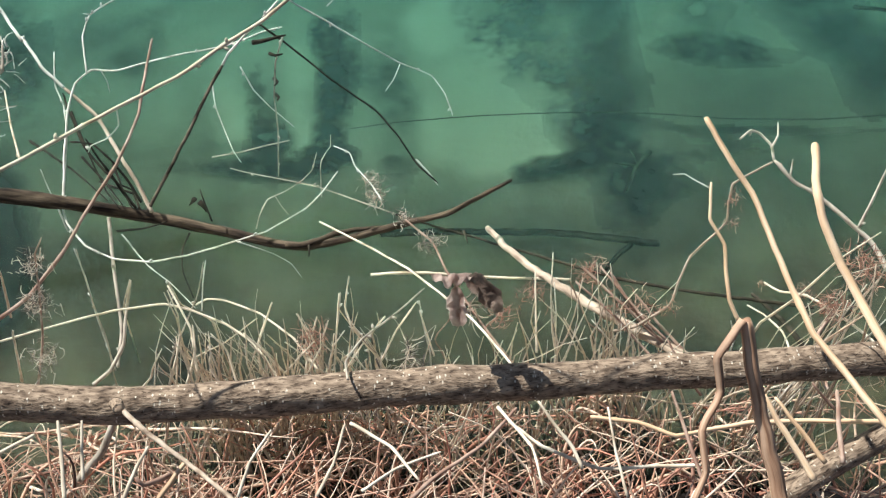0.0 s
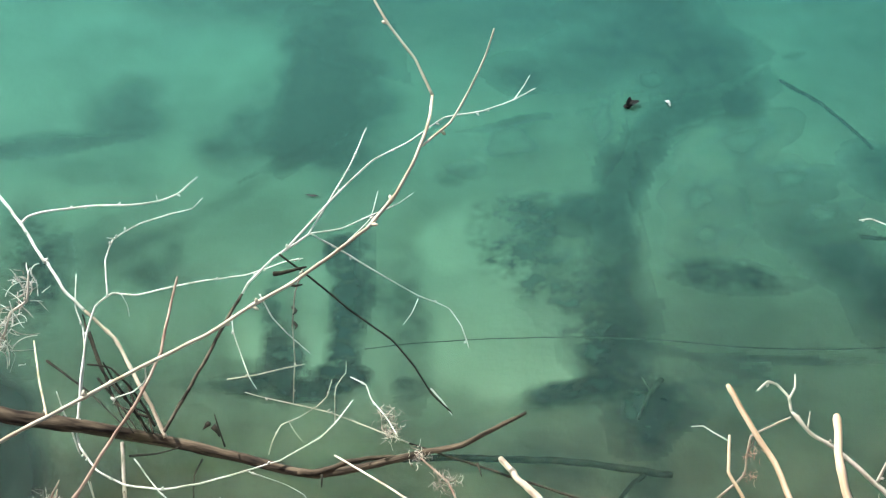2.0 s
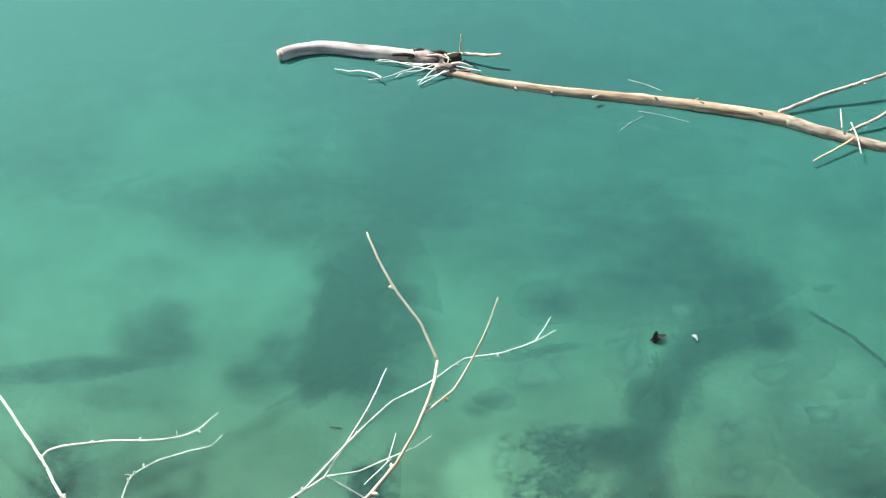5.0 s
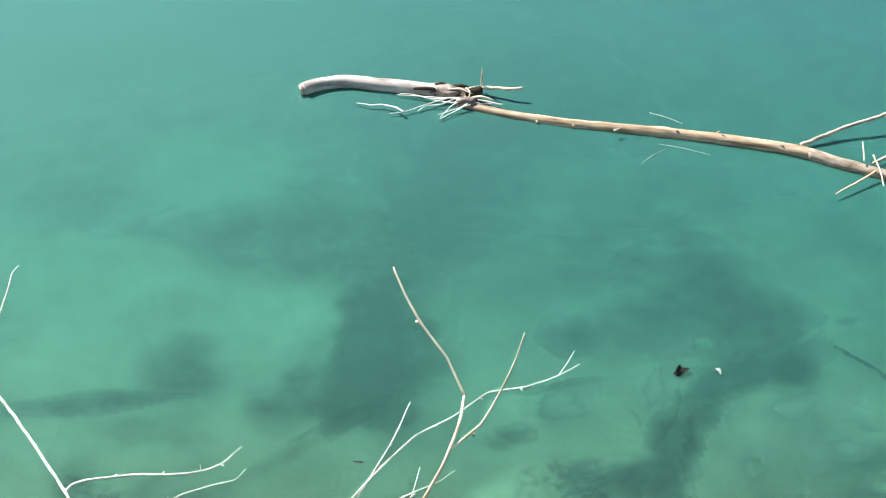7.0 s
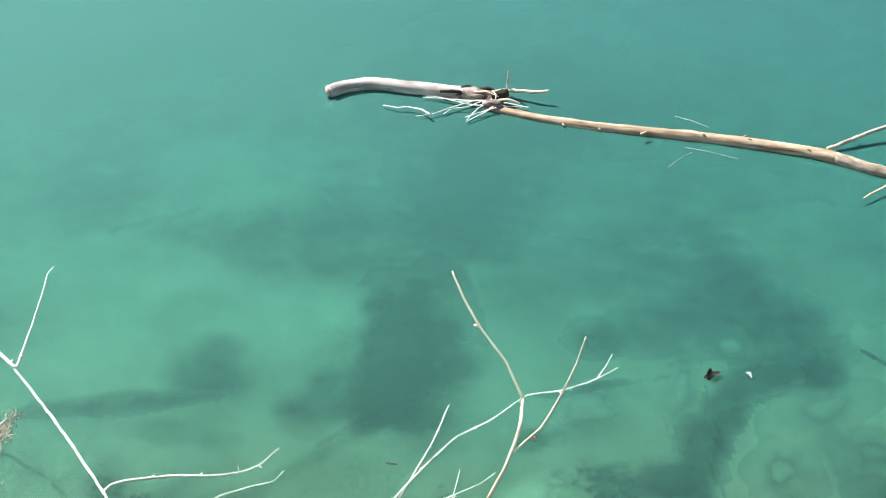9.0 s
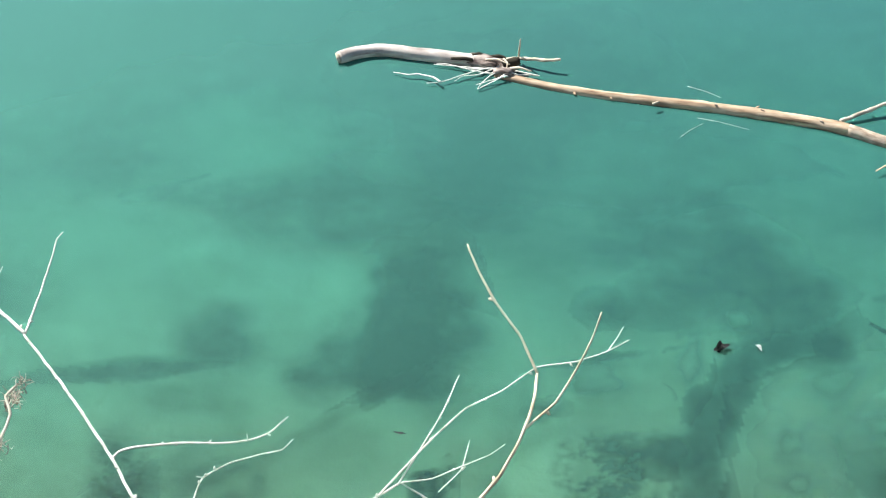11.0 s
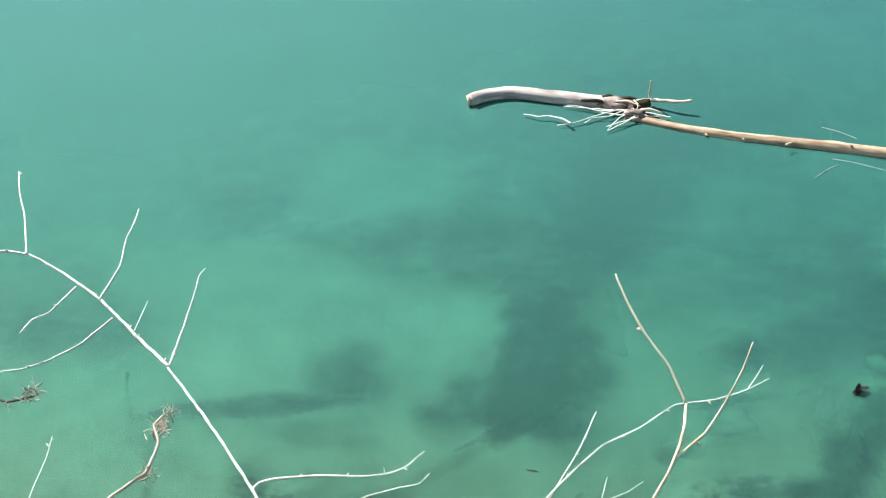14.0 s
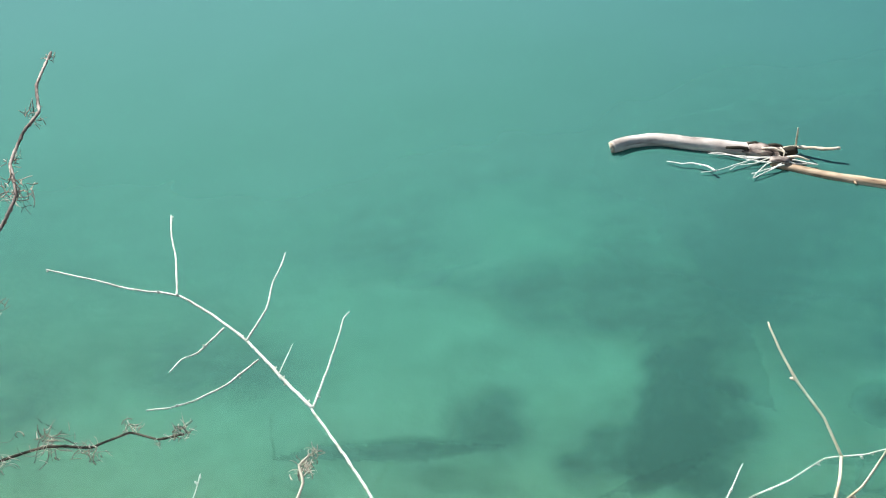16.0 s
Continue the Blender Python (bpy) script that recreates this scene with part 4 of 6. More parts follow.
arm = limb("stem", [(-0.133, 1.343, 0.250), (-0.106, 1.318, 0.261), (-0.096, 1.280, 0.271), (-0.071, 1.232, 0.287), (-0.053, 1.186, 0.300)], 0.0011, 0.0011, TWIG, it)

it = thing("vine_stem", (-1.524, 1.553, 0.500), "dark vine stem with bunches of curled tendrils", "vine", "vine stems")
arm = limb("stem", [(-1.524, 1.553, 0.500), (-1.448, 1.593, 0.510), (-1.363, 1.626, 0.521), (-1.273, 1.621, 0.530), (-1.207, 1.656, 0.538), (-1.142, 1.635, 0.545), (-1.096, 1.648, 0.550)], 0.0032, 0.0019, VINE_DARK, it)

it = thing("vine_stem", (-0.913, 1.340, 0.500), "short vine tip with knotted dry tendrils", "vine", "vine stems")
arm = limb("stem", [(-0.913, 1.340, 0.500), (-0.899, 1.428, 0.534), (-0.839, 1.466, 0.562), (-0.828, 1.517, 0.581), (-0.842, 1.546, 0.591), (-0.826, 1.563, 0.600)], 0.0035, 0.0023, TWIG_GREY, it)

it = thing("vine_stem", (-1.527, 1.806, 0.800), "knotted dark vine stem with dry tendrils", "vine", "vine stems")
arm = limb("stem", [(-1.527, 1.806, 0.800), (-1.495, 1.897, 0.821), (-1.501, 1.990, 0.836), (-1.552, 2.082, 0.849), (-1.565, 2.179, 0.863), (-1.556, 2.246, 0.874), (-1.602, 2.341, 0.885), (-1.617, 2.463, 0.900)], 0.0040, 0.0032, KNOTTED, it)

it = thing("pale_twig", (-1.047, 1.382, 0.500), "pale thin twig tip above the water", "twig", "bare twigs")
arm = limb("stem", [(-1.047, 1.382, 0.500), (-1.039, 1.460, 0.524), (-1.031, 1.512, 0.539), (-1.031, 1.552, 0.550)], 0.0014, 0.0012, TWIG, it)

it = thing("pale_twig", (0.936, 1.610, 0.300), "pale crooked twig end over the water", "twig", "bare twigs")
arm = limb("stem", [(0.936, 1.610, 0.300), (0.864, 1.629, 0.300), (0.833, 1.648, 0.300), (0.809, 1.645, 0.300)], 0.0019, 0.0013, TWIG, it)

it = thing("pale_twig", (-0.212, 1.497, 0.360), "thin grey twig hung with small dark dead leaves", "twig", "bare twigs")
arm = limb("stem", [(-0.212, 1.497, 0.360), (-0.229, 1.484, 0.311), (-0.237, 1.461, 0.249), (-0.236, 1.436, 0.186), (-0.243, 1.398, 0.100)], 0.0016, 0.0012, TWIG_GREY, it)
limb("dead_leaf", [(-0.238, 1.488, 0.330), (-0.227, 1.483, 0.330), (-0.215, 1.485, 0.330)], 0.0033, 0.0015, TWIG_DARK, arm)
limb("dead_leaf", [(-0.236, 1.484, 0.270), (-0.229, 1.475, 0.270), (-0.235, 1.466, 0.270)], 0.0034, 0.0011, TWIG_DARK, arm)
limb("dead_leaf", [(-0.237, 1.474, 0.240), (-0.229, 1.466, 0.240), (-0.233, 1.457, 0.240)], 0.0034, 0.0011, TWIG_DARK, arm)
limb("dead_leaf", [(-0.261, 1.467, 0.380), (-0.234, 1.477, 0.375), (-0.206, 1.491, 0.370)], 0.0044, 0.0018, TWIG_DARK, arm)

it = thing("pale_twig", (-0.291, 1.339, 0.020), "thin grey twig arching up from the water", "twig", "bare twigs")
arm = limb("stem", [(-0.291, 1.339, 0.020), (-0.283, 1.360, 0.035), (-0.268, 1.384, 0.050), (-0.234, 1.394, 0.060), (-0.202, 1.406, 0.075), (-0.183, 1.417, 0.090), (-0.172, 1.434, 0.120)], 0.0014, 0.0009, TWIG_GREY, it)
limb("spur", [(-0.253, 1.389, 0.050), (-0.243, 1.374, 0.040), (-0.229, 1.360, 0.030)], 0.0010, 0.0007, TWIG_GREY, arm)

it = thing("pale_twig", (-0.170, 1.437, 0.060), "small crooked grey twig standing out of the water", "twig", "bare twigs")
arm = limb("stem", [(-0.172, 1.420, -0.010), (-0.170, 1.437, 0.060), (-0.167, 1.450, 0.075), (-0.156, 1.460, 0.090), (-0.148, 1.463, 0.100), (-0.147, 1.474, 0.120)], 0.0015, 0.0008, TWIG_GREY, it)

it = thing("pale_twig", (-0.378, 1.504, 0.030), "thin grey twig lying at the water surface", "twig", "bare twigs")
arm = limb("stem", [(-0.378, 1.504, 0.030), (-0.319, 1.515, 0.030), (-0.276, 1.527, 0.030), (-0.231, 1.538, 0.030)], 0.0015, 0.0013, TWIG_GREY, it)

it = thing("dry_reed", (-0.102, 0.940, 0.300), "thin dry stem standing among the dead vines", "reed", "dry reeds")
arm = limb("stem", [(-0.102, 0.940, 0.300), (-0.113, 0.972, 0.330), (-0.105, 1.004, 0.360)], 0.0016, 0.0011, PALE, it)

it = thing("dry_reed", (-0.130, 0.887, 0.300), "thin dry stem standing among the dead vines", "reed", "dry reeds")
arm = limb("stem", [(-0.130, 0.887, 0.300), (-0.125, 0.939, 0.335), (-0.120, 0.975, 0.360)], 0.0016, 0.0011, PALE, it)

it = thing("dry_reed", (-0.062, 0.889, 0.300), "thin dry stem standing among the dead vines", "reed", "dry reeds")
arm = limb("stem", [(-0.062, 0.889, 0.300), (-0.038, 0.920, 0.331), (-0.010, 0.946, 0.360)], 0.0016, 0.0011, PALE, it)

it = thing("dry_reed", (0.018, 0.894, 0.300), "thin dry stem standing among the dead vines", "reed", "dry reeds")
arm = limb("stem", [(0.018, 0.894, 0.300), (0.008, 0.917, 0.330), (-0.002, 0.939, 0.360)], 0.0016, 0.0011, PALE, it)

it = thing("dry_reed", (-0.250, 0.912, 0.300), "thin dry stem standing among the dead vines", "reed", "dry reeds")
arm = limb("stem", [(-0.250, 0.912, 0.300), (-0.233, 0.941, 0.333), (-0.219, 0.963, 0.360)], 0.0019, 0.0013, PALE, it)

it = thing("dry_reed", (-0.333, 0.878, 0.300), "thin dry stem standing among the dead vines", "reed", "dry reeds")
arm = limb("stem", [(-0.333, 0.878, 0.300), (-0.343, 0.942, 0.329), (-0.360, 0.974, 0.346), (-0.376, 1.001, 0.360)], 0.0022, 0.0016, PALE, it)

it = thing("dry_reed", (-0.333, 0.991, 0.300), "thin dry stem standing among the dead vines", "reed", "dry reeds")
arm = limb("stem", [(-0.333, 0.991, 0.300), (-0.328, 1.021, 0.334), (-0.321, 1.043, 0.360)], 0.0013, 0.0009, TWIG, it)

it = thing("dry_reed", (-0.449, 1.002, 0.300), "thin dry stem standing among the dead vines", "reed", "dry reeds")
arm = limb("stem", [(-0.449, 1.002, 0.300), (-0.441, 1.008, 0.330), (-0.433, 1.014, 0.360)], 0.0017, 0.0011, PALE, it)

it = thing("dry_reed", (-0.147, 0.881, 0.300), "thin dry stem standing among the dead vines", "reed", "dry reeds")
arm = limb("stem", [(-0.147, 0.881, 0.300), (-0.165, 0.914, 0.332), (-0.182, 0.942, 0.360)], 0.0019, 0.0013, PALE, it)

it = thing("dry_reed", (0.171, 0.892, 0.300), "thin dry stem standing among the dead vines", "reed", "dry reeds")
arm = limb("stem", [(0.171, 0.892, 0.300), (0.173, 0.947, 0.331), (0.175, 0.998, 0.360)], 0.0019, 0.0013, PALE, it)

it = thing("dry_reed", (0.354, 0.911, 0.300), "thin dry stem standing among the dead vines", "reed", "dry reeds")
arm = limb("stem", [(0.354, 0.911, 0.300), (0.320, 0.947, 0.328), (0.288, 0.992, 0.360)], 0.0027, 0.0019, VINE, it)

it = thing("dry_reed", (0.413, 0.855, 0.300), "thin dry stem standing among the dead vines", "reed", "dry reeds")
arm = limb("stem", [(0.413, 0.855, 0.300), (0.357, 0.906, 0.334), (0.321, 0.951, 0.360)], 0.0027, 0.0019, VINE, it)

it = thing("dry_reed", (0.480, 0.544, 0.620), "thin dry stem standing among the dead vines", "reed", "dry reeds")
arm = limb("stem", [(0.480, 0.544, 0.620), (0.481, 0.587, 0.636), (0.483, 0.624, 0.650)], 0.0035, 0.0025, VINE, it)

it = thing("dry_reed", (0.486, 0.614, 0.620), "thin dry stem standing among the dead vines", "reed", "dry reeds")
arm = limb("stem", [(0.486, 0.614, 0.620), (0.469, 0.625, 0.636), (0.456, 0.635, 0.650)], 0.0022, 0.0015, VINE, it)

it = thing("dry_reed", (0.442, 0.524, 0.620), "thin dry stem standing among the dead vines", "reed", "dry reeds")
arm = limb("stem", [(0.442, 0.524, 0.620), (0.424, 0.563, 0.632), (0.409, 0.592, 0.641), (0.395, 0.623, 0.650)], 0.0044, 0.0031, TAN, it)

it = thing("dry_reed", (0.460, 0.545, 0.620), "thin dry stem standing among the dead vines", "reed", "dry reeds")
arm = limb("stem", [(0.460, 0.545, 0.620), (0.434, 0.582, 0.635), (0.408, 0.618, 0.650)], 0.0032, 0.0022, TAN, it)

it = thing("dry_reed", (0.313, 0.531, 0.620), "thin dry stem standing among the dead vines", "reed", "dry reeds")
arm = limb("stem", [(0.313, 0.531, 0.620), (0.300, 0.582, 0.635), (0.288, 0.632, 0.650)], 0.0026, 0.0019, VINE, it)

it = thing("dry_reed", (0.176, 0.552, 0.620), "thin dry stem standing among the dead vines", "reed", "dry reeds")
arm = limb("stem", [(0.176, 0.552, 0.620), (0.166, 0.576, 0.629), (0.146, 0.602, 0.640), (0.129, 0.627, 0.650)], 0.0025, 0.0018, PALE, it)

it = thing("dry_reed", (-0.422, 0.542, 0.620), "thin dry stem standing among the dead vines", "reed", "dry reeds")
arm = limb("stem", [(-0.422, 0.542, 0.620), (-0.426, 0.588, 0.636), (-0.432, 0.629, 0.650)], 0.0028, 0.0020, PALE, it)

it = thing("dry_reed", (-0.403, 0.566, 0.620), "thin dry stem standing among the dead vines", "reed", "dry reeds")
arm = limb("stem", [(-0.403, 0.566, 0.620), (-0.404, 0.595, 0.634), (-0.404, 0.628, 0.650)], 0.0023, 0.0016, PALE, it)

it = thing("dry_reed", (-0.355, 0.536, 0.620), "thin dry stem standing among the dead vines", "reed", "dry reeds")
arm = limb("stem", [(-0.355, 0.536, 0.620), (-0.339, 0.569, 0.638), (-0.324, 0.591, 0.650)], 0.0028, 0.0019, PALE, it)

it = thing("dry_reed", (-0.317, 0.534, 0.620), "thin dry stem standing among the dead vines", "reed", "dry reeds")
arm = limb("stem", [(-0.317, 0.534, 0.620), (-0.299, 0.551, 0.634), (-0.279, 0.571, 0.650)], 0.0037, 0.0026, TAN, it)

it = thing("dry_reed", (-0.303, 0.568, 0.620), "thin dry stem standing among the dead vines", "reed", "dry reeds")
arm = limb("stem", [(-0.303, 0.568, 0.620), (-0.327, 0.546, 0.641), (-0.335, 0.552, 0.650)], 0.0037, 0.0025, VINE, it)

it = thing("dry_reed", (-0.133, 0.532, 0.620), "thin dry stem standing among the dead vines", "reed", "dry reeds")
arm = limb("stem", [(-0.133, 0.532, 0.620), (-0.112, 0.566, 0.634), (-0.098, 0.608, 0.650)], 0.0022, 0.0016, PALE, it)

it = thing("dry_reed", (-0.081, 0.536, 0.620), "thin dry stem standing among the dead vines", "reed", "dry reeds")
arm = limb("stem", [(-0.081, 0.536, 0.620), (-0.041, 0.556, 0.634), (0.012, 0.567, 0.650)], 0.0020, 0.0014, PALE, it)

it = thing("dry_reed", (-0.093, 0.624, 0.620), "thin dry stem standing among the dead vines", "reed", "dry reeds")
arm = limb("stem", [(-0.093, 0.624, 0.620), (-0.046, 0.584, 0.635), (-0.015, 0.533, 0.650)], 0.0025, 0.0017, PALE, it)

it = thing("dry_reed", (0.083, 0.637, 0.620), "thin dry stem standing among the dead vines", "reed", "dry reeds")
arm = limb("stem", [(0.083, 0.637, 0.620), (0.118, 0.575, 0.637), (0.125, 0.519, 0.650)], 0.0023, 0.0015, PALE, it)

it = thing("dry_reed", (-0.466, 0.627, 0.620), "thin dry stem standing among the dead vines", "reed", "dry reeds")
arm = limb("stem", [(-0.466, 0.627, 0.620), (-0.497, 0.598, 0.638), (-0.517, 0.583, 0.650)], 0.0024, 0.0016, PALE, it)

it = thing("dry_reed", (-0.223, 0.536, 0.620), "thin dry stem standing among the dead vines", "reed", "dry reeds")
arm = limb("stem", [(-0.223, 0.536, 0.620), (-0.210, 0.571, 0.634), (-0.183, 0.605, 0.650)], 0.0020, 0.0014, PALE, it)

it = thing("dry_reed", (0.224, 0.514, 0.620), "thin dry stem standing among the dead vines", "reed", "dry reeds")
arm = limb("stem", [(0.224, 0.514, 0.620), (0.215, 0.564, 0.635), (0.210, 0.615, 0.650)], 0.0020, 0.0014, PALE, it)

it = thing("dry_reed", (-0.054, 0.967, 0.300), "thin dry stem standing among the dead vines", "reed", "dry reeds")
arm = limb("stem", [(-0.054, 0.967, 0.300), (-0.088, 0.901, 0.331), (-0.114, 0.839, 0.360)], 0.0016, 0.0011, PALE, it)

it = thing("dry_reed", (-0.208, 0.877, 0.300), "thin dry stem standing among the dead vines", "reed", "dry reeds")
arm = limb("stem", [(-0.208, 0.877, 0.300), (-0.230, 0.895, 0.328), (-0.260, 0.912, 0.360)], 0.0022, 0.0015, PALE, it)

it = thing("dry_reed", (-0.374, 0.866, 0.300), "thin dry stem standing among the dead vines", "reed", "dry reeds")
arm = limb("stem", [(-0.374, 0.866, 0.300), (-0.360, 0.894, 0.334), (-0.352, 0.916, 0.360)], 0.0022, 0.0015, PALE, it)

it = thing("dry_reed", (-0.349, 0.865, 0.300), "thin dry stem standing among the dead vines", "reed", "dry reeds")
arm = limb("stem", [(-0.349, 0.865, 0.300), (-0.333, 0.901, 0.335), (-0.335, 0.930, 0.360)], 0.0019, 0.0013, PALE, it)

it = thing("dry_reed", (-0.274, 0.861, 0.300), "thin dry stem standing among the dead vines", "reed", "dry reeds")
arm = limb("stem", [(-0.274, 0.861, 0.300), (-0.287, 0.898, 0.336), (-0.308, 0.914, 0.360)], 0.0019, 0.0013, PALE, it)

it = thing("dry_reed", (0.382, 0.874, 0.300), "thin dry stem standing among the dead vines", "reed", "dry reeds")
arm = limb("stem", [(0.382, 0.874, 0.300), (0.311, 0.941, 0.332), (0.248, 1.001, 0.360)], 0.0027, 0.0019, VINE, it)

it = thing("dry_reed", (0.400, 0.866, 0.300), "thin dry stem standing among the dead vines", "reed", "dry reeds")
arm = limb("stem", [(0.400, 0.866, 0.300), (0.335, 0.926, 0.328), (0.274, 1.004, 0.360)], 0.0023, 0.0016, VINE, it)

it = thing("dry_reed", (0.347, 0.868, 0.300), "thin dry stem standing among the dead vines", "reed", "dry reeds")
arm = limb("stem", [(0.347, 0.868, 0.300), (0.292, 0.929, 0.331), (0.234, 0.978, 0.360)], 0.0023, 0.0016, VINE, it)

it = thing("dry_reed", (-0.174, 0.875, 0.300), "thin dry stem standing among the dead vines", "reed", "dry reeds")
arm = limb("stem", [(-0.174, 0.875, 0.300), (-0.165, 0.906, 0.330), (-0.153, 0.935, 0.360)], 0.0019, 0.0013, PALE, it)

it = thing("dry_reed", (0.406, 0.808, 0.300), "thin dry stem standing among the dead vines", "reed", "dry reeds")
arm = limb("stem", [(0.406, 0.808, 0.300), (0.377, 0.840, 0.331), (0.357, 0.872, 0.360)], 0.0023, 0.0016, VINE, it)

it = thing("dry_reed", (-0.510, 1.135, -0.140), "thin pale dry stem standing in the shallows", "reed", "dry reeds")
arm = limb("stem", [(-0.510, 1.135, -0.140), (-0.501, 1.125, 0.100), (-0.438, 1.027, 0.340)], 0.0019, 0.0010, PALE, it)

it = thing("dry_reed", (-0.280, 1.053, -0.140), "thin pale dry stem standing in the shallows", "reed", "dry reeds")
arm = limb("stem", [(-0.280, 1.053, -0.140), (-0.272, 1.043, 0.100), (-0.222, 0.976, 0.340)], 0.0019, 0.0010, PALE, it)

it = thing("dry_reed", (-0.191, 1.003, -0.140), "thin pale dry stem standing in the shallows", "reed", "dry reeds")
arm = limb("stem", [(-0.191, 1.003, -0.140), (-0.192, 0.993, 0.100), (-0.201, 0.947, 0.220), (-0.228, 0.920, 0.340)], 0.0019, 0.0010, PALE, it)

it = thing("dry_reed", (-0.173, 1.049, -0.140), "thin pale dry stem standing in the shallows", "reed", "dry reeds")
arm = limb("stem", [(-0.173, 1.049, -0.140), (-0.175, 1.039, 0.100), (-0.185, 0.954, 0.340)], 0.0019, 0.0010, PALE, it)

it = thing("dry_reed", (-0.383, 1.028, -0.140), "thin pale dry stem standing in the shallows", "reed", "dry reeds")
arm = limb("stem", [(-0.383, 1.028, -0.140), (-0.379, 1.018, 0.100), (-0.354, 0.983, 0.180), (-0.302, 0.957, 0.260), (-0.243, 0.949, 0.340)], 0.0019, 0.0010, PALE, it)

it = thing("dry_reed", (-0.343, 1.098, -0.140), "thin pale dry stem standing in the shallows", "reed", "dry reeds")
arm = limb("stem", [(-0.343, 1.098, -0.140), (-0.345, 1.088, 0.100), (-0.358, 1.062, 0.180), (-0.374, 1.031, 0.260), (-0.378, 1.018, 0.340)], 0.0019, 0.0010, PALE, it)

it = thing("dry_reed", (-0.051, 0.994, -0.140), "thin pale dry stem standing in the shallows", "reed", "dry reeds")
arm = limb("stem", [(-0.051, 0.994, -0.140), (-0.057, 0.984, 0.100), (-0.098, 0.982, 0.220), (-0.124, 0.963, 0.340)], 0.0019, 0.0010, PALE, it)

it = thing("dry_reed", (-0.148, 1.004, -0.140), "thin bleached dry stem standing in the shallows", "reed", "dry reeds")
arm = limb("stem", [(-0.148, 1.004, -0.140), (-0.144, 0.994, 0.100), (-0.119, 0.988, 0.340)], 0.0019, 0.0010, TWIG, it)

it = thing("dry_reed", (-0.083, 1.044, -0.140), "thin bleached dry stem standing in the shallows", "reed", "dry reeds")
arm = limb("stem", [(-0.083, 1.044, -0.140), (-0.088, 1.034, 0.100), (-0.118, 1.025, 0.220), (-0.106, 1.017, 0.340)], 0.0019, 0.0010, TWIG, it)

it = thing("dry_reed", (-0.075, 1.000, -0.140), "thin pale dry stem standing in the shallows", "reed", "dry reeds")
arm = limb("stem", [(-0.075, 1.000, -0.140), (-0.070, 0.990, 0.100), (-0.037, 0.992, 0.220), (-0.006, 0.965, 0.340)], 0.0019, 0.0010, PALE, it)

it = thing("dry_reed", (0.018, 1.021, -0.140), "thin bleached dry stem standing in the shallows", "reed", "dry reeds")
arm = limb("stem", [(0.018, 1.021, -0.140), (0.016, 1.011, 0.100), (0.004, 1.001, 0.220), (-0.001, 0.968, 0.340)], 0.0019, 0.0010, TWIG, it)

it = thing("dry_reed", (0.168, 0.989, -0.140), "thin reddish dry stem standing in the shallows", "reed", "dry reeds")
arm = limb("stem", [(0.168, 0.989, -0.140), (0.156, 0.979, 0.100), (0.077, 0.944, 0.340)], 0.0019, 0.0010, VINE, it)

it = thing("dry_reed", (0.265, 1.015, -0.140), "thin pale dry stem standing in the shallows", "reed", "dry reeds")
arm = limb("stem", [(0.265, 1.015, -0.140), (0.260, 1.005, 0.100), (0.228, 0.993, 0.220), (0.178, 0.965, 0.340)], 0.0019, 0.0010, PALE, it)

it = thing("dry_reed", (-0.176, 1.007, -0.140), "thin reddish dry stem standing in the shallows", "reed", "dry reeds")
arm = limb("stem", [(-0.176, 1.007, -0.140), (-0.173, 0.997, 0.100), (-0.151, 0.980, 0.220), (-0.148, 0.948, 0.340)], 0.0019, 0.0010, VINE, it)

it = thing("dry_reed", (-0.422, 1.019, -0.140), "thin grey dry stem standing in the shallows", "reed", "dry reeds")
arm = limb("stem", [(-0.422, 1.019, -0.140), (-0.416, 1.009, 0.100), (-0.378, 1.046, 0.180), (-0.348, 1.048, 0.260), (-0.328, 1.053, 0.340)], 0.0019, 0.0010, TWIG_GREY, it)

it = thing("dry_reed", (0.045, 1.007, -0.140), "thin reddish dry stem standing in the shallows", "reed", "dry reeds")
arm = limb("stem", [(0.045, 1.007, -0.140), (0.042, 0.997, 0.100), (0.022, 0.971, 0.220), (0.047, 0.938, 0.340)], 0.0019, 0.0010, VINE, it)

it = thing("dry_reed", (0.129, 1.003, -0.140), "thin reddish dry stem standing in the shallows", "reed", "dry reeds")
arm = limb("stem", [(0.129, 1.003, -0.140), (0.126, 0.993, 0.100), (0.104, 0.988, 0.220), (0.136, 0.953, 0.340)], 0.0019, 0.0010, VINE, it)

it = thing("dry_reed", (0.206, 1.010, -0.140), "thin pale dry stem standing in the shallows", "reed", "dry reeds")
arm = limb("stem", [(0.206, 1.010, -0.140), (0.202, 1.000, 0.100), (0.176, 0.995, 0.220), (0.176, 0.971, 0.340)], 0.0019, 0.0010, PALE, it)

it = thing("dry_reed", (0.321, 1.037, -0.140), "thin reddish dry stem standing in the shallows", "reed", "dry reeds")
arm = limb("stem", [(0.321, 1.037, -0.140), (0.314, 1.027, 0.100), (0.266, 0.990, 0.220), (0.229, 0.989, 0.340)], 0.0019, 0.0010, VINE, it)

it = thing("dry_reed", (-0.503, 0.998, -0.140), "thin grey dry stem standing in the shallows", "reed", "dry reeds")
arm = limb("stem", [(-0.503, 0.998, -0.140), (-0.503, 0.988, 0.100), (-0.502, 1.014, 0.180), (-0.511, 1.038, 0.260), (-0.525, 1.088, 0.340)], 0.0019, 0.0010, TWIG_GREY, it)

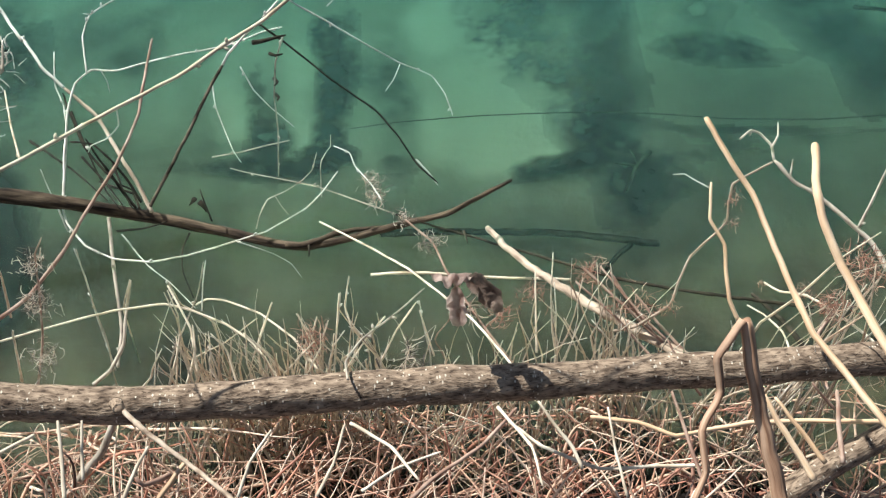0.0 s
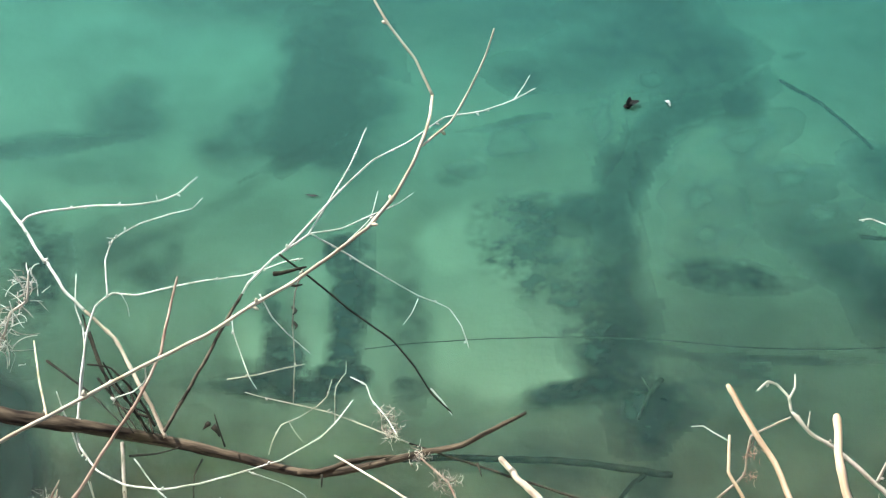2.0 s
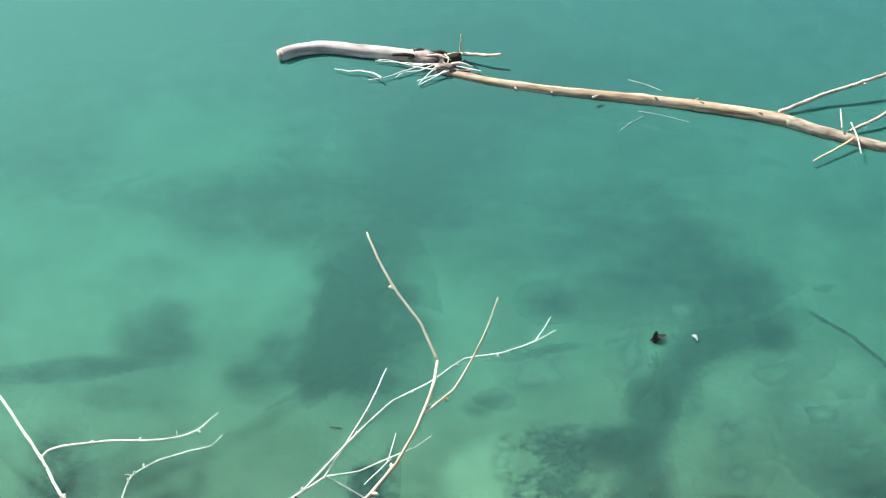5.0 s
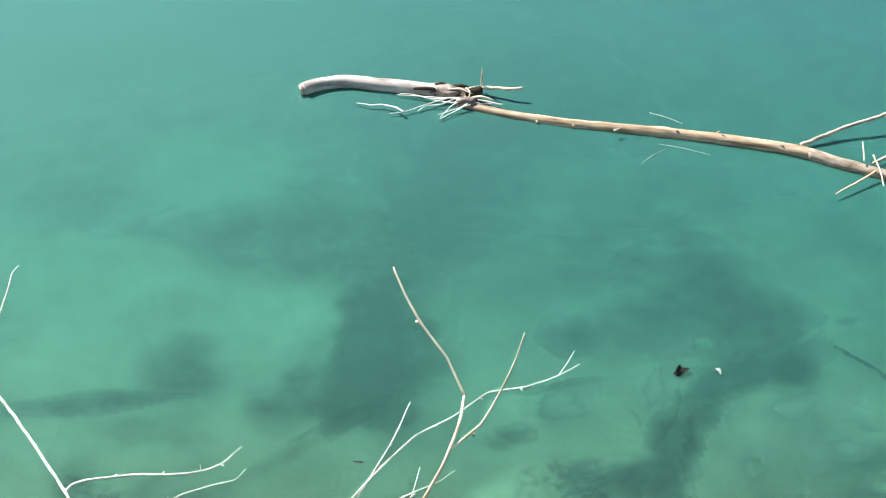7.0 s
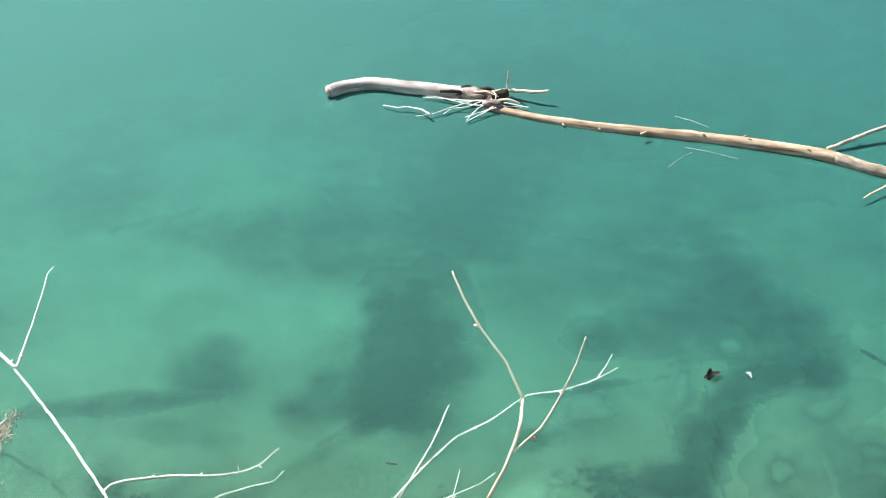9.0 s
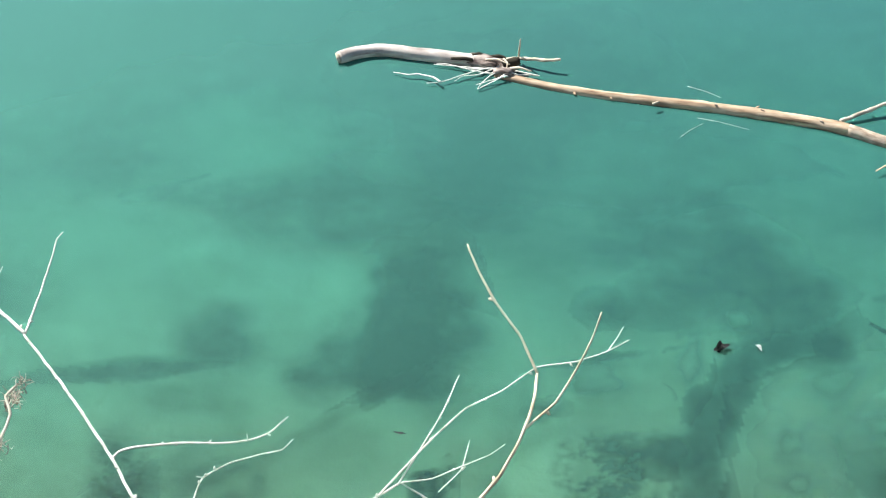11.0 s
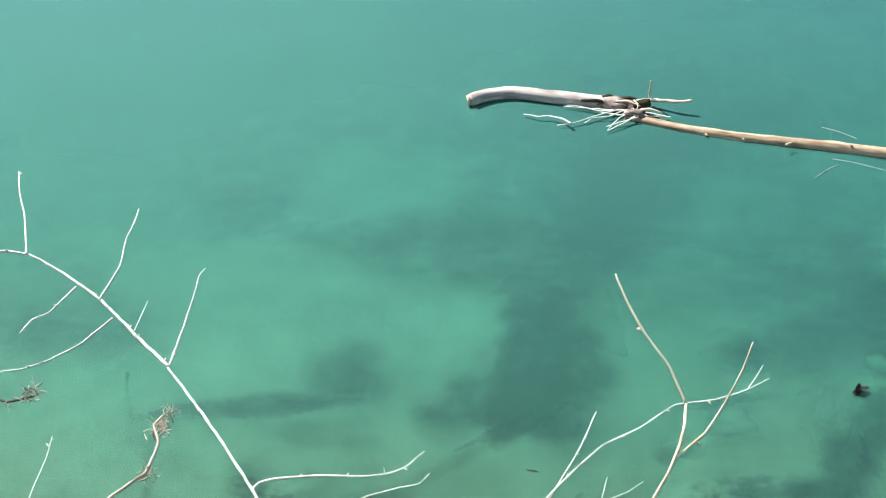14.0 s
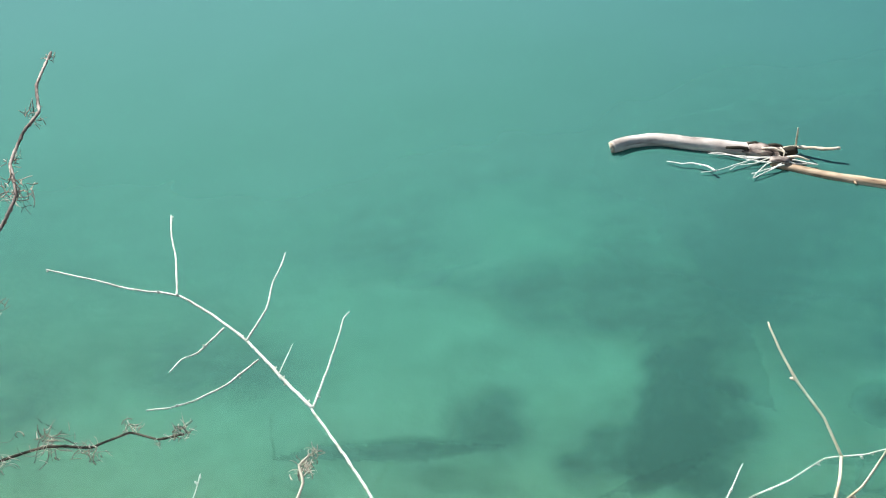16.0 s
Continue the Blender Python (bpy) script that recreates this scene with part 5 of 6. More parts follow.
it = thing("floating_branch", (-0.486, 3.508, 0.025), "bleached driftwood branch with roots floating on the water", "branch", "")
arm = limb("pale_limb", [(-0.486, 3.508, 0.027), (-0.439, 3.539, 0.024), (-0.358, 3.556, 0.024), (-0.259, 3.539, 0.022), (-0.145, 3.518, 0.021), (-0.031, 3.494, 0.020)], 0.0189, 0.0222, PALE_GREY, it)
limb("cut_end", [(-0.495, 3.508, 0.022), (-0.485, 3.510, 0.024)], 0.0168, 0.0149, PALE, arm)
arm = limb("knot", [(-0.099, 3.509, 0.021), (-0.031, 3.491, 0.021), (0.046, 3.466, 0.020)], 0.0231, 0.0187, KNOTTED, it)
limb("bark_flake", [(-0.150, 3.500, 0.032), (-0.118, 3.494, 0.036), (-0.086, 3.490, 0.034)], 0.0040, 0.0060, TWIG_DARK, arm)
limb("bark_flake", [(-0.088, 3.506, 0.038), (-0.066, 3.512, 0.042), (-0.045, 3.500, 0.038)], 0.0070, 0.0050, TWIG_DARK, arm)
limb("bark_flake", [(-0.062, 3.480, 0.030), (-0.040, 3.470, 0.034), (-0.012, 3.468, 0.032)], 0.0060, 0.0080, KNOTTED, arm)
limb("bark_flake", [(-0.028, 3.500, 0.040), (-0.008, 3.494, 0.046), (0.012, 3.490, 0.040)], 0.0060, 0.0075, TWIG_DARK, arm)
# its dark end stands in for the black inside of a hole
limb("broken_stub", [(0.004, 3.462, 0.034), (0.026, 3.466, 0.042), (0.054, 3.470, 0.046)], 0.0120, 0.0150, TWIG_DARK, arm)
limb("bark_flake", [(-0.020, 3.446, 0.022), (0.006, 3.436, 0.030), (0.030, 3.428, 0.026)], 0.0110, 0.0130, KNOTTED, arm)
limb("splinter", [(0.020, 3.444, 0.034), (0.050, 3.438, 0.042), (0.088, 3.430, 0.036)], 0.0050, 0.0022, PALE, arm)
limb("splinter", [(-0.046, 3.486, 0.040), (-0.012, 3.470, 0.050), (0.024, 3.452, 0.044)], 0.0034, 0.0018, PALE, arm)
limb("splinter", [(0.006, 3.480, 0.046), (0.016, 3.452, 0.050), (0.012, 3.428, 0.036)], 0.0030, 0.0018, PALE, arm)
arm = limb("brown_limb", [(-0.017, 3.447, 0.010), (0.039, 3.422, 0.011), (0.141, 3.382, 0.012), (0.298, 3.338, 0.013), (0.454, 3.306, 0.015), (0.609, 3.277, 0.016), (0.761, 3.239, 0.018), (0.896, 3.201, 0.019), (0.981, 3.165, 0.020)], 0.0127, 0.0181, TANWOOD, it)
arm = limb("brown_limb", [(0.967, 3.171, 0.020), (1.049, 3.123, 0.018), (1.119, 3.091, 0.017), (1.187, 3.057, 0.016), (1.284, 3.028, 0.014), (1.457, 2.941, 0.010)], 0.0181, 0.0123, STUB, it)
arm = limb("side_twig", [(-0.022, 3.509, 0.020), (0.052, 3.507, 0.031), (0.132, 3.480, 0.043), (0.175, 3.473, 0.050)], 0.0058, 0.0044, PALE, it)
arm = limb("side_twig", [(0.052, 3.518, 0.030), (0.054, 3.504, 0.100)], 0.0032, 0.0025, PALE, it)
arm = limb("side_twig", [(0.954, 3.215, 0.020), (1.084, 3.269, 0.041), (1.204, 3.306, 0.061), (1.377, 3.368, 0.088), (1.581, 3.446, 0.120)], 0.0060, 0.0050, TWIG_GREY, it)
arm = limb("side_twig", [(1.135, 3.122, 0.020), (1.213, 3.158, 0.036), (1.342, 3.242, 0.063), (1.528, 3.375, 0.100)], 0.0053, 0.0042, TWIG_GREY, it)
arm = limb("knot", [(0.429, 3.268, 0.034), (0.449, 3.281, 0.034)], 0.0037, 0.0026, PALE, it)
arm = limb("knot", [(0.607, 3.273, 0.034), (0.613, 3.264, 0.034)], 0.0033, 0.0023, STUB, it)
arm = limb("knot", [(0.732, 3.245, 0.034), (0.742, 3.239, 0.034)], 0.0033, 0.0023, STUB, it)
arm = limb("knot", [(0.889, 3.197, 0.034), (0.898, 3.188, 0.034)], 0.0033, 0.0023, STUB, it)
arm = limb("straw", [(1.138, 3.140, 0.030), (1.140, 3.074, 0.030), (1.132, 2.993, 0.030)], 0.0025, 0.0018, PALE, it)
arm = limb("straw", [(1.127, 3.062, 0.030), (1.066, 3.017, 0.025), (0.999, 2.971, 0.020)], 0.0037, 0.0022, TAN, it)
arm = limb("straw", [(1.101, 3.097, 0.040), (1.114, 3.178, 0.050)], 0.0024, 0.0019, PALE, it)
limb("root_fibre", [(0.008, 3.455, 0.015), (-0.034, 3.423, 0.011), (-0.064, 3.377, 0.007), (-0.071, 3.359, 0.006)], 0.0025, 0.0012, ROOT, arm)
limb("root_fibre", [(-0.008, 3.468, 0.015), (-0.066, 3.428, 0.011), (-0.115, 3.422, 0.008), (-0.139, 3.398, 0.006)], 0.0025, 0.0012, ROOT, arm)
limb("root_fibre", [(-0.016, 3.457, 0.015), (-0.098, 3.457, 0.011), (-0.162, 3.489, 0.008), (-0.195, 3.494, 0.006)], 0.0025, 0.0012, ROOT, arm)
limb("root_fibre", [(0.023, 3.437, 0.015), (0.047, 3.428, 0.012), (0.105, 3.436, 0.006)], 0.0025, 0.0012, ROOT, arm)
limb("root_fibre", [(0.015, 3.490, 0.015), (-0.016, 3.468, 0.012), (-0.073, 3.486, 0.006)], 0.0025, 0.0012, ROOT, arm)
limb("root_fibre", [(0.001, 3.476, 0.015), (-0.082, 3.443, 0.012), (-0.179, 3.390, 0.008), (-0.221, 3.386, 0.006)], 0.0025, 0.0012, ROOT, arm)
limb("root_fibre", [(-0.179, 3.379, 0.015), (-0.203, 3.408, 0.013), (-0.243, 3.426, 0.011), (-0.279, 3.426, 0.009), (-0.321, 3.444, 0.006)], 0.0033, 0.0017, ROOT, arm)
limb("root_fibre", [(0.008, 3.461, 0.015), (-0.049, 3.457, 0.013), (-0.114, 3.471, 0.010), (-0.203, 3.489, 0.006)], 0.0025, 0.0012, ROOT, arm)
limb("root_fibre", [(0.015, 3.431, 0.015), (-0.019, 3.396, 0.011), (-0.072, 3.357, 0.006)], 0.0025, 0.0012, ROOT, arm)
limb("root_fibre", [(0.018, 3.417, 0.015), (-0.010, 3.408, 0.012), (-0.076, 3.379, 0.006)], 0.0025, 0.0012, ROOT, arm)
limb("root_fibre", [(0.009, 3.467, 0.015), (-0.033, 3.433, 0.012), (-0.090, 3.454, 0.009), (-0.130, 3.478, 0.006)], 0.0025, 0.0012, ROOT, arm)
limb("root_fibre", [(0.040, 3.444, 0.015), (0.112, 3.429, 0.009), (0.083, 3.437, 0.006)], 0.0025, 0.0012, ROOT, arm)
arm = limb("straw", [(0.545, 3.395, 0.006), (0.593, 3.371, 0.006), (0.636, 3.337, 0.006)], 0.0008, 0.0006, ROOT, it)
arm = limb("straw", [(0.496, 3.137, 0.006), (0.530, 3.175, 0.006), (0.570, 3.207, 0.006)], 0.0007, 0.0006, ROOT, it)
arm = limb("straw", [(0.555, 3.232, 0.006), (0.615, 3.214, 0.006), (0.695, 3.177, 0.006)], 0.0007, 0.0005, ROOT, it)

it.location.z -= 0.010      # it lies half in the water, its root fibres on top
for ob in it.children_recursive:
    if ob.name.startswith(("root_fibre", "straw")):
        ob.location.z += 0.006

it = thing("sunken_log", (-0.066, 1.445, -0.238), "dark waterlogged branch half buried in the bed", "sunken branch", "sunken wood")
arm = limb("trunk", [(-0.066, 1.445, -0.238), (0.037, 1.445, -0.238), (0.151, 1.439, -0.236), (0.287, 1.428, -0.234), (0.398, 1.406, -0.228), (0.487, 1.387, -0.223)], 0.0070, 0.0080, SUNK, it)
arm = limb("side_branch", [(0.430, 1.389, -0.223), (0.397, 1.358, -0.215), (0.370, 1.322, -0.205)], 0.0060, 0.0040, SUNK, it)

it = thing("sunken_branch", (-0.124, 1.748, -0.299), "long thin dark branch under the water", "sunken branch", "sunken wood")
arm = limb("stem", [(-0.124, 1.748, -0.299), (-0.025, 1.763, -0.303), (0.137, 1.773, -0.306), (0.325, 1.774, -0.306), (0.512, 1.760, -0.302), (0.694, 1.730, -0.294), (0.878, 1.717, -0.291), (1.067, 1.720, -0.291)], 0.0012, 0.0018, SUNK_PALE, it)

it = thing("sunken_branch", (1.015, 2.771, -0.595), "dark straight stick under the water", "sunken branch", "sunken wood")
arm = limb("stem", [(1.015, 2.771, -0.595), (1.099, 2.664, -0.566), (1.158, 2.532, -0.531), (1.188, 2.451, -0.509)], 0.0059, 0.0048, SUNK, it)

it = thing("sunken_branch", (1.059, 2.106, -0.416), "dark stick resting under the surface", "sunken branch", "sunken wood")
arm = limb("stem", [(1.059, 2.106, -0.416), (1.124, 2.093, -0.412), (1.226, 2.067, -0.405)], 0.0059, 0.0044, SUNK, it)

it = thing("sunken_branch", (0.505, 1.640, -0.270), "forked root under the water", "sunken branch", "sunken wood")
arm = limb("stem", [(0.505, 1.640, -0.270), (0.467, 1.591, -0.257), (0.439, 1.526, -0.239)], 0.0060, 0.0030, SUNK_PALE, it)
arm = limb("root", [(0.468, 1.599, -0.259), (0.427, 1.609, -0.261)], 0.0034, 0.0020, SUNK_PALE, it)
arm = limb("root", [(0.475, 1.607, -0.261), (0.464, 1.650, -0.273)], 0.0034, 0.0020, SUNK_PALE, it)


# ---- things on the river bed ----
cover_count = 0


def bed_cover(name, mat, label, category, blobs, swell=0.006):
    """Growth, silt or painted shade that spreads over the bed from several middles and runs together."""
    global cover_count
    cover_count += 1
    step = 0.010 if max(q[1] for q in blobs) < 3.0 else 0.013
    reach = [max(q[2], q[3]) * (1.05 + q[6]) + 0.1 for q in blobs]
    xs = np.arange(min(q[0] - k for q, k in zip(blobs, reach)), max(q[0] + k for q, k in zip(blobs, reach)), step)
    ys = np.arange(min(q[1] - k for q, k in zip(blobs, reach)), max(q[1] + k for q, k in zip(blobs, reach)), step)
    gx, gy = np.meshgrid(xs, ys)
    amount = spread(gx, gy, blobs, cover_count * 5.3)
    index = -np.ones(gx.shape, int)
    verts, values = [], []
    for j, i in zip(*np.nonzero(amount > 0.0)):
        x, y = float(gx[j, i]), float(gy[j, i])
        index[j, i] = len(verts)
        lump = swell * float(amount[j, i]) * (1 + 0.7 * noise.noise(Vector((x * 24, y * 24, cover_count))))
        verts.append((x, y, ground_height(x, y) + 0.006 + 0.0015 * cover_count + lump))
        values.append(float(amount[j, i]))
    faces = []
    for j in range(len(ys) - 1):
        for i in range(len(xs) - 1):
            f = (index[j, i], index[j, i + 1], index[j + 1, i + 1], index[j + 1, i])
            if min(f) >= 0:
                faces.append([int(k) for k in f])
    me = bpy.data.meshes.new(name)
    me.from_pydata(verts, [], faces)
    me.shade_smooth()
    me.attributes.new("cover", "FLOAT", "POINT").data.foreach_set("value", values)
    me.materials.append(mat)
    tagged(new(name, me), label, category, kind="stuff")


def stone(x, y, rx, ry, turn, rise, seed):
    """A boulder half sunk in the bed, its rim blurred by silt."""
    bm = bmesh.new()
    cover = bm.verts.layers.float.new("cover")
    rings, around = 14, 64
    ca, sa = math.cos(radians(turn)), math.sin(radians(turn))
    rows = []
    for i in range(1, rings + 1):
        r = i / rings
        row = []
        for k in range(around):
            a = 2 * math.pi * k / around
            c, s = math.cos(a), math.sin(a)
            out = 1.25 + 0.6 * noise.noise(Vector((c * 1.3 + seed, s * 1.3, seed))) + 0.15 * noise.noise(Vector((c * 4 + seed, s * 4, seed)))
            px, py = c * r * rx * out, s * r * ry * out
            wx, wy = x + px * ca - py * sa, y + px * sa + py * ca
            h = 0.4 * rise * (1 - r * r) + 0.2 * rise * noise.noise(Vector((wx * 12, wy * 12, seed))) * (1 - r)
            v = bm.verts.new((wx, wy, ground_height(wx, wy) + 0.031 + h))
            v[cover] = 0.5 + 0.5 * math.cos(math.pi * min(1.0, r / 0.85))
            row.append(v)
        rows.append(row)
    top = bm.verts.new((x, y, ground_height(x, y) + 0.031 + 0.4 * rise))
    top[cover] = 1.0
    for k in range(around):
        bm.faces.new((top, rows[0][k], rows[0][(k + 1) % around]))
    for a, b in zip(rows, rows[1:]):
        for k in range(around):
            j = (k + 1) % around
            bm.faces.new((a[k], b[k], b[j], a[j]))
    tagged(part("stone", bm, STONE), "rounded silt-covered stone lying on the river bed", "stone", "stones on the bed")


bed_cover("water_weed", WEED, "dark weed growing in a square patch on the river bed", "water weed", [
    (-0.27, 2.80, 0.32, 0.105, -88, 0.86, 0.34, 4), (-0.26, 2.62, 0.16, 0.135, -88, 0.82, 0.42, 3), (-0.15, 2.76, 0.30, 0.090, -89, 0.5, 0.8, 2),
    (-0.47, 2.56, 0.11, 0.091, -89, 0.6, 0.6, 2), (-0.44, 2.69, 0.11, 0.054, 89, 0.4, 0.7, 2)])
bed_cover("silt_patch", WEED_SOFT, "dark silt and thin weed on the river bed", "silt", [
    (-0.78, 2.68, 0.11, 0.093, -46, 0.52, 0.6, 2), (-0.75, 2.79, 0.09, 0.065, -74, 0.45, 0.6, 2), (-1.02, 2.52, 0.21, 0.040, 16, 0.6, 0.7, 2),
    (-0.10, 3.50, 0.30, 0.150, -88, 0.85, 0.8, 2), (0.02, 3.80, 0.24, 0.190, -89, 0.8, 0.9, 2), (0.05, 4.22, 0.36, 0.220, 0, 0.75, 0.9, 2), (0.22, 4.45, 0.20, 0.150, 40, 0.6, 0.9, 2), (-0.57, 3.39, 0.34, 0.074, -1, 0.55, 0.9, 2),
    (-0.41, 3.23, 0.24, 0.060, 6, 0.4, 0.9, 2), (-0.70, 3.50, 0.22, 0.065, 18, 0.3, 0.9, 2), (-0.51, 3.47, 0.25, 0.061, 3, 0.4, 0.9, 2),
    (-0.52, 3.26, 0.17, 0.058, 2, 0.3, 0.9, 2), (1.28, 3.29, 0.16, 0.112, 13, 0.3, 0.9, 2),
    (0.45, 3.30, 0.45, 0.30, 0, 0.32, 0.9, 2)])
bed_cover("silt_patch", WEED_SOFT, "dark silt lying in streaks on the river bed", "silt", [
    (-0.54, 2.26, 0.28, 0.028, 44, 0.3, 0.9, 2), (-0.71, 2.14, 0.11, 0.045, 26, 0.4, 0.9, 2), (-0.83, 2.16, 0.16, 0.028, 40, 0.35, 0.9, 2),
    (-0.63, 2.04, 0.06, 0.056, -39, 0.45, 0.7, 2), (-0.58, 2.11, 0.05, 0.021, -81, 0.4, 0.8, 2), (-1.27, 3.63, 0.20, 0.162, -28, 0.42, 0.9, 2),
    (-1.65, 2.87, 0.22, 0.123, -1, 0.55, 0.9, 2), (-1.01, 2.52, 0.17, 0.022, 15, 0.45, 0.9, 2), (-0.83, 2.43, 0.09, 0.040, -20, 0.4, 0.9, 2),
    (-2.20, 2.65, 0.18, 0.094, -55, 0.4, 0.9, 2)])
bed_cover("water_weed", WEED_FROND, "dark weed standing in columns near the shore", "water weed", [
    (-0.16, 1.92, 0.21, 0.036, 84, 0.88, 0.6, 2), (-0.18, 2.11, 0.07, 0.035, -87, 0.85, 0.4, 3), (-0.18, 1.70, 0.06, 0.039, -7, 0.9, 0.35, 3),
    (-0.30, 1.67, 0.12, 0.032, -6, 0.8, 0.5, 2), (-0.32, 1.82, 0.13, 0.033, -84, 0.66, 0.7, 2), (-0.34, 1.93, 0.07, 0.023, -87, 0.5, 0.7, 2),
    (-0.90, 2.04, 0.20, 0.058, -75, 0.55, 0.8, 2)])
# deep shade by the shore, painted as a blue-black sheet on the bed
bed_cover("water_weed", SHADE_DEEP, "blue-black sheet painted as deep shade close to the shore", "water weed", [
    (-0.86, 1.52, 0.22, 0.085, -76, 1.0, 0.4, 2), (-0.83, 1.40, 0.20, 0.075, -78, 1.0, 0.45, 2), (-0.97, 1.46, 0.26, 0.12, -80, 1.0, 0.4, 2)])
bed_cover("water_weed", WEED_BROWN, "brown silted weed on the river bed", "water weed", [
    (-0.03, 1.90, 0.20, 0.046, -88, 0.5, 0.7, 2), (-0.02, 1.65, 0.04, 0.031, -8, 0.65, 0.5, 2), (-0.11, 2.02, 0.12, 0.029, -89, 0.4, 0.7, 2),
    (0.11, 2.43, 0.05, 0.041, 33, 0.5, 0.6, 2), (-0.44, 1.68, 0.07, 0.022, 0, 0.5, 0.7, 2), (-0.23, 1.67, 0.05, 0.024, -5, 0.5, 0.6, 2),
    (-0.38, 1.73, 0.06, 0.021, -6, 0.35, 0.8, 2), (0.30, 2.64, 0.11, 0.014, 10, 0.35, 0.9, 2)])
bed_cover("water_weed", WEED_SOFT, "dark weed spreading between the sunken stones", "water weed", [
    (0.68, 3.07, 0.18, 0.140, 78, 0.6, 0.7, 2), (0.82, 2.83, 0.17, 0.131, 86, 0.66, 0.6, 2), (0.88, 2.68, 0.06, 0.057, -35, 0.55, 0.6, 2),
    (0.48, 2.90, 0.10, 0.087, 26, 0.45, 0.8, 2), (0.30, 2.85, 0.07, 0.064, 43, 0.5, 0.7, 2), (0.71, 2.65, 0.12, 0.056, 40, 0.75, 0.5, 2),
    (0.61, 2.54, 0.12, 0.051, 74, 0.75, 0.5, 2), (0.52, 2.39, 0.10, 0.065, 75, 0.85, 0.4, 2), (0.43, 2.25, 0.11, 0.077, 30, 0.8, 0.5, 2),
    (0.32, 2.25, 0.08, 0.051, -14, 0.3, 0.8, 2), (0.46, 2.07, 0.14, 0.059, 77, 0.75, 0.5, 2), (0.47, 1.88, 0.11, 0.046, 86, 0.5, 0.8, 2)])
bed_cover("water_weed", WEED_FROND, "dark weed growing along the edge of pale sand", "water weed", [
    (0.40, 1.82, 0.09, 0.060, 83, 0.5, 0.8, 2), (0.41, 1.71, 0.09, 0.053, 79, 0.6, 0.7, 2), (0.32, 1.62, 0.10, 0.034, 7, 0.93, 0.35, 3),
    (0.47, 1.63, 0.07, 0.064, 20, 0.55, 0.8, 2), (0.49, 1.55, 0.07, 0.042, 12, 0.5, 0.8, 2), (0.44, 1.48, 0.04, 0.029, 9, 0.4, 0.9, 2),
    (0.58, 1.63, 0.10, 0.019, 16, 0.55, 0.8, 2), (0.70, 1.99, 0.10, 0.050, -7, 0.72, 0.5, 2), (0.77, 1.95, 0.08, 0.023, 2, 0.4, 0.9, 2)])
bed_cover("water_weed", WEED, "dark weed in deeper water beside sunken sticks", "water weed", [
    (1.03, 2.01, 0.15, 0.059, -76, 0.5, 0.8, 2), (0.98, 2.07, 0.12, 0.068, -57, 0.45, 0.9, 2), (1.06, 1.92, 0.12, 0.053, 72, 0.55, 0.8, 2),
    (1.17, 2.40, 0.08, 0.052, 86, 0.5, 0.8, 2), (0.52, 1.74, 0.16, 0.012, -22, 0.5, 0.8, 2), (0.72, 1.71, 0.18, 0.010, -3, 0.45, 0.9, 2)])
bed_cover("water_weed", WEED_LACE, "silt-covered lacy weed on the river bed", "water weed", [
    (0.20, 2.14, 0.10, 0.056, 85, 0.22, 0.9, 2), (0.26, 2.17, 0.10, 0.084, -87, 0.34, 0.9, 2), (0.29, 2.01, 0.09, 0.070, -54, 0.36, 0.9, 2),
    (0.36, 1.91, 0.09, 0.063, -86, 0.4, 0.9, 2), (0.38, 1.78, 0.08, 0.047, 81, 0.36, 0.9, 2), (0.26, 2.27, 0.10, 0.055, -7, 0.2, 0.9, 2),
    (0.46, 1.57, 0.06, 0.043, 59, 0.4, 0.8, 2), (0.45, 1.66, 0.06, 0.029, 80, 0.3, 0.8, 2), (-0.29, 1.76, 0.07, 0.032, -86, 0.4, 0.8, 2)], 0.004)
# soft, half-transparent sheet that darkens broad parts of the bed
bed_cover("silt_patch", MURK, "thin dark cover over the shallows of the river bed", "silt", [
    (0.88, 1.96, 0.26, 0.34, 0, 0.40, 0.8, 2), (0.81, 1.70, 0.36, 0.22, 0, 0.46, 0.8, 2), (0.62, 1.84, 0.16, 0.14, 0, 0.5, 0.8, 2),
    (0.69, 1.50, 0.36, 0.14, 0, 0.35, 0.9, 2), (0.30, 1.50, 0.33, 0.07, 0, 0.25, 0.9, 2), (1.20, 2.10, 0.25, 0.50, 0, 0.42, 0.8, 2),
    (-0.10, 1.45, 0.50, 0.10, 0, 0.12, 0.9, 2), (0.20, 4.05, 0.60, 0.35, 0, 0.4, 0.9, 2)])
for k, spot in enumerate([
        (0.50, 2.60, 0.20, 0.051, 79, 0.05), (0.66, 2.78, 0.11, 0.066, 71, 0.05), (0.70, 2.27, 0.12, 0.081, 71, 0.06), (0.85, 2.50, 0.15, 0.099, 40, 0.05),
        (0.69, 2.11, 0.09, 0.066, 64, 0.05), (1.00, 2.19, 0.09, 0.055, 26, 0.05),
        (0.25, 2.54, 0.15, 0.128, 3, 0.03), (0.95, 2.34, 0.11, 0.085, 24, 0.04)]):
    stone(*spot, 3.7 * k + 1.3)


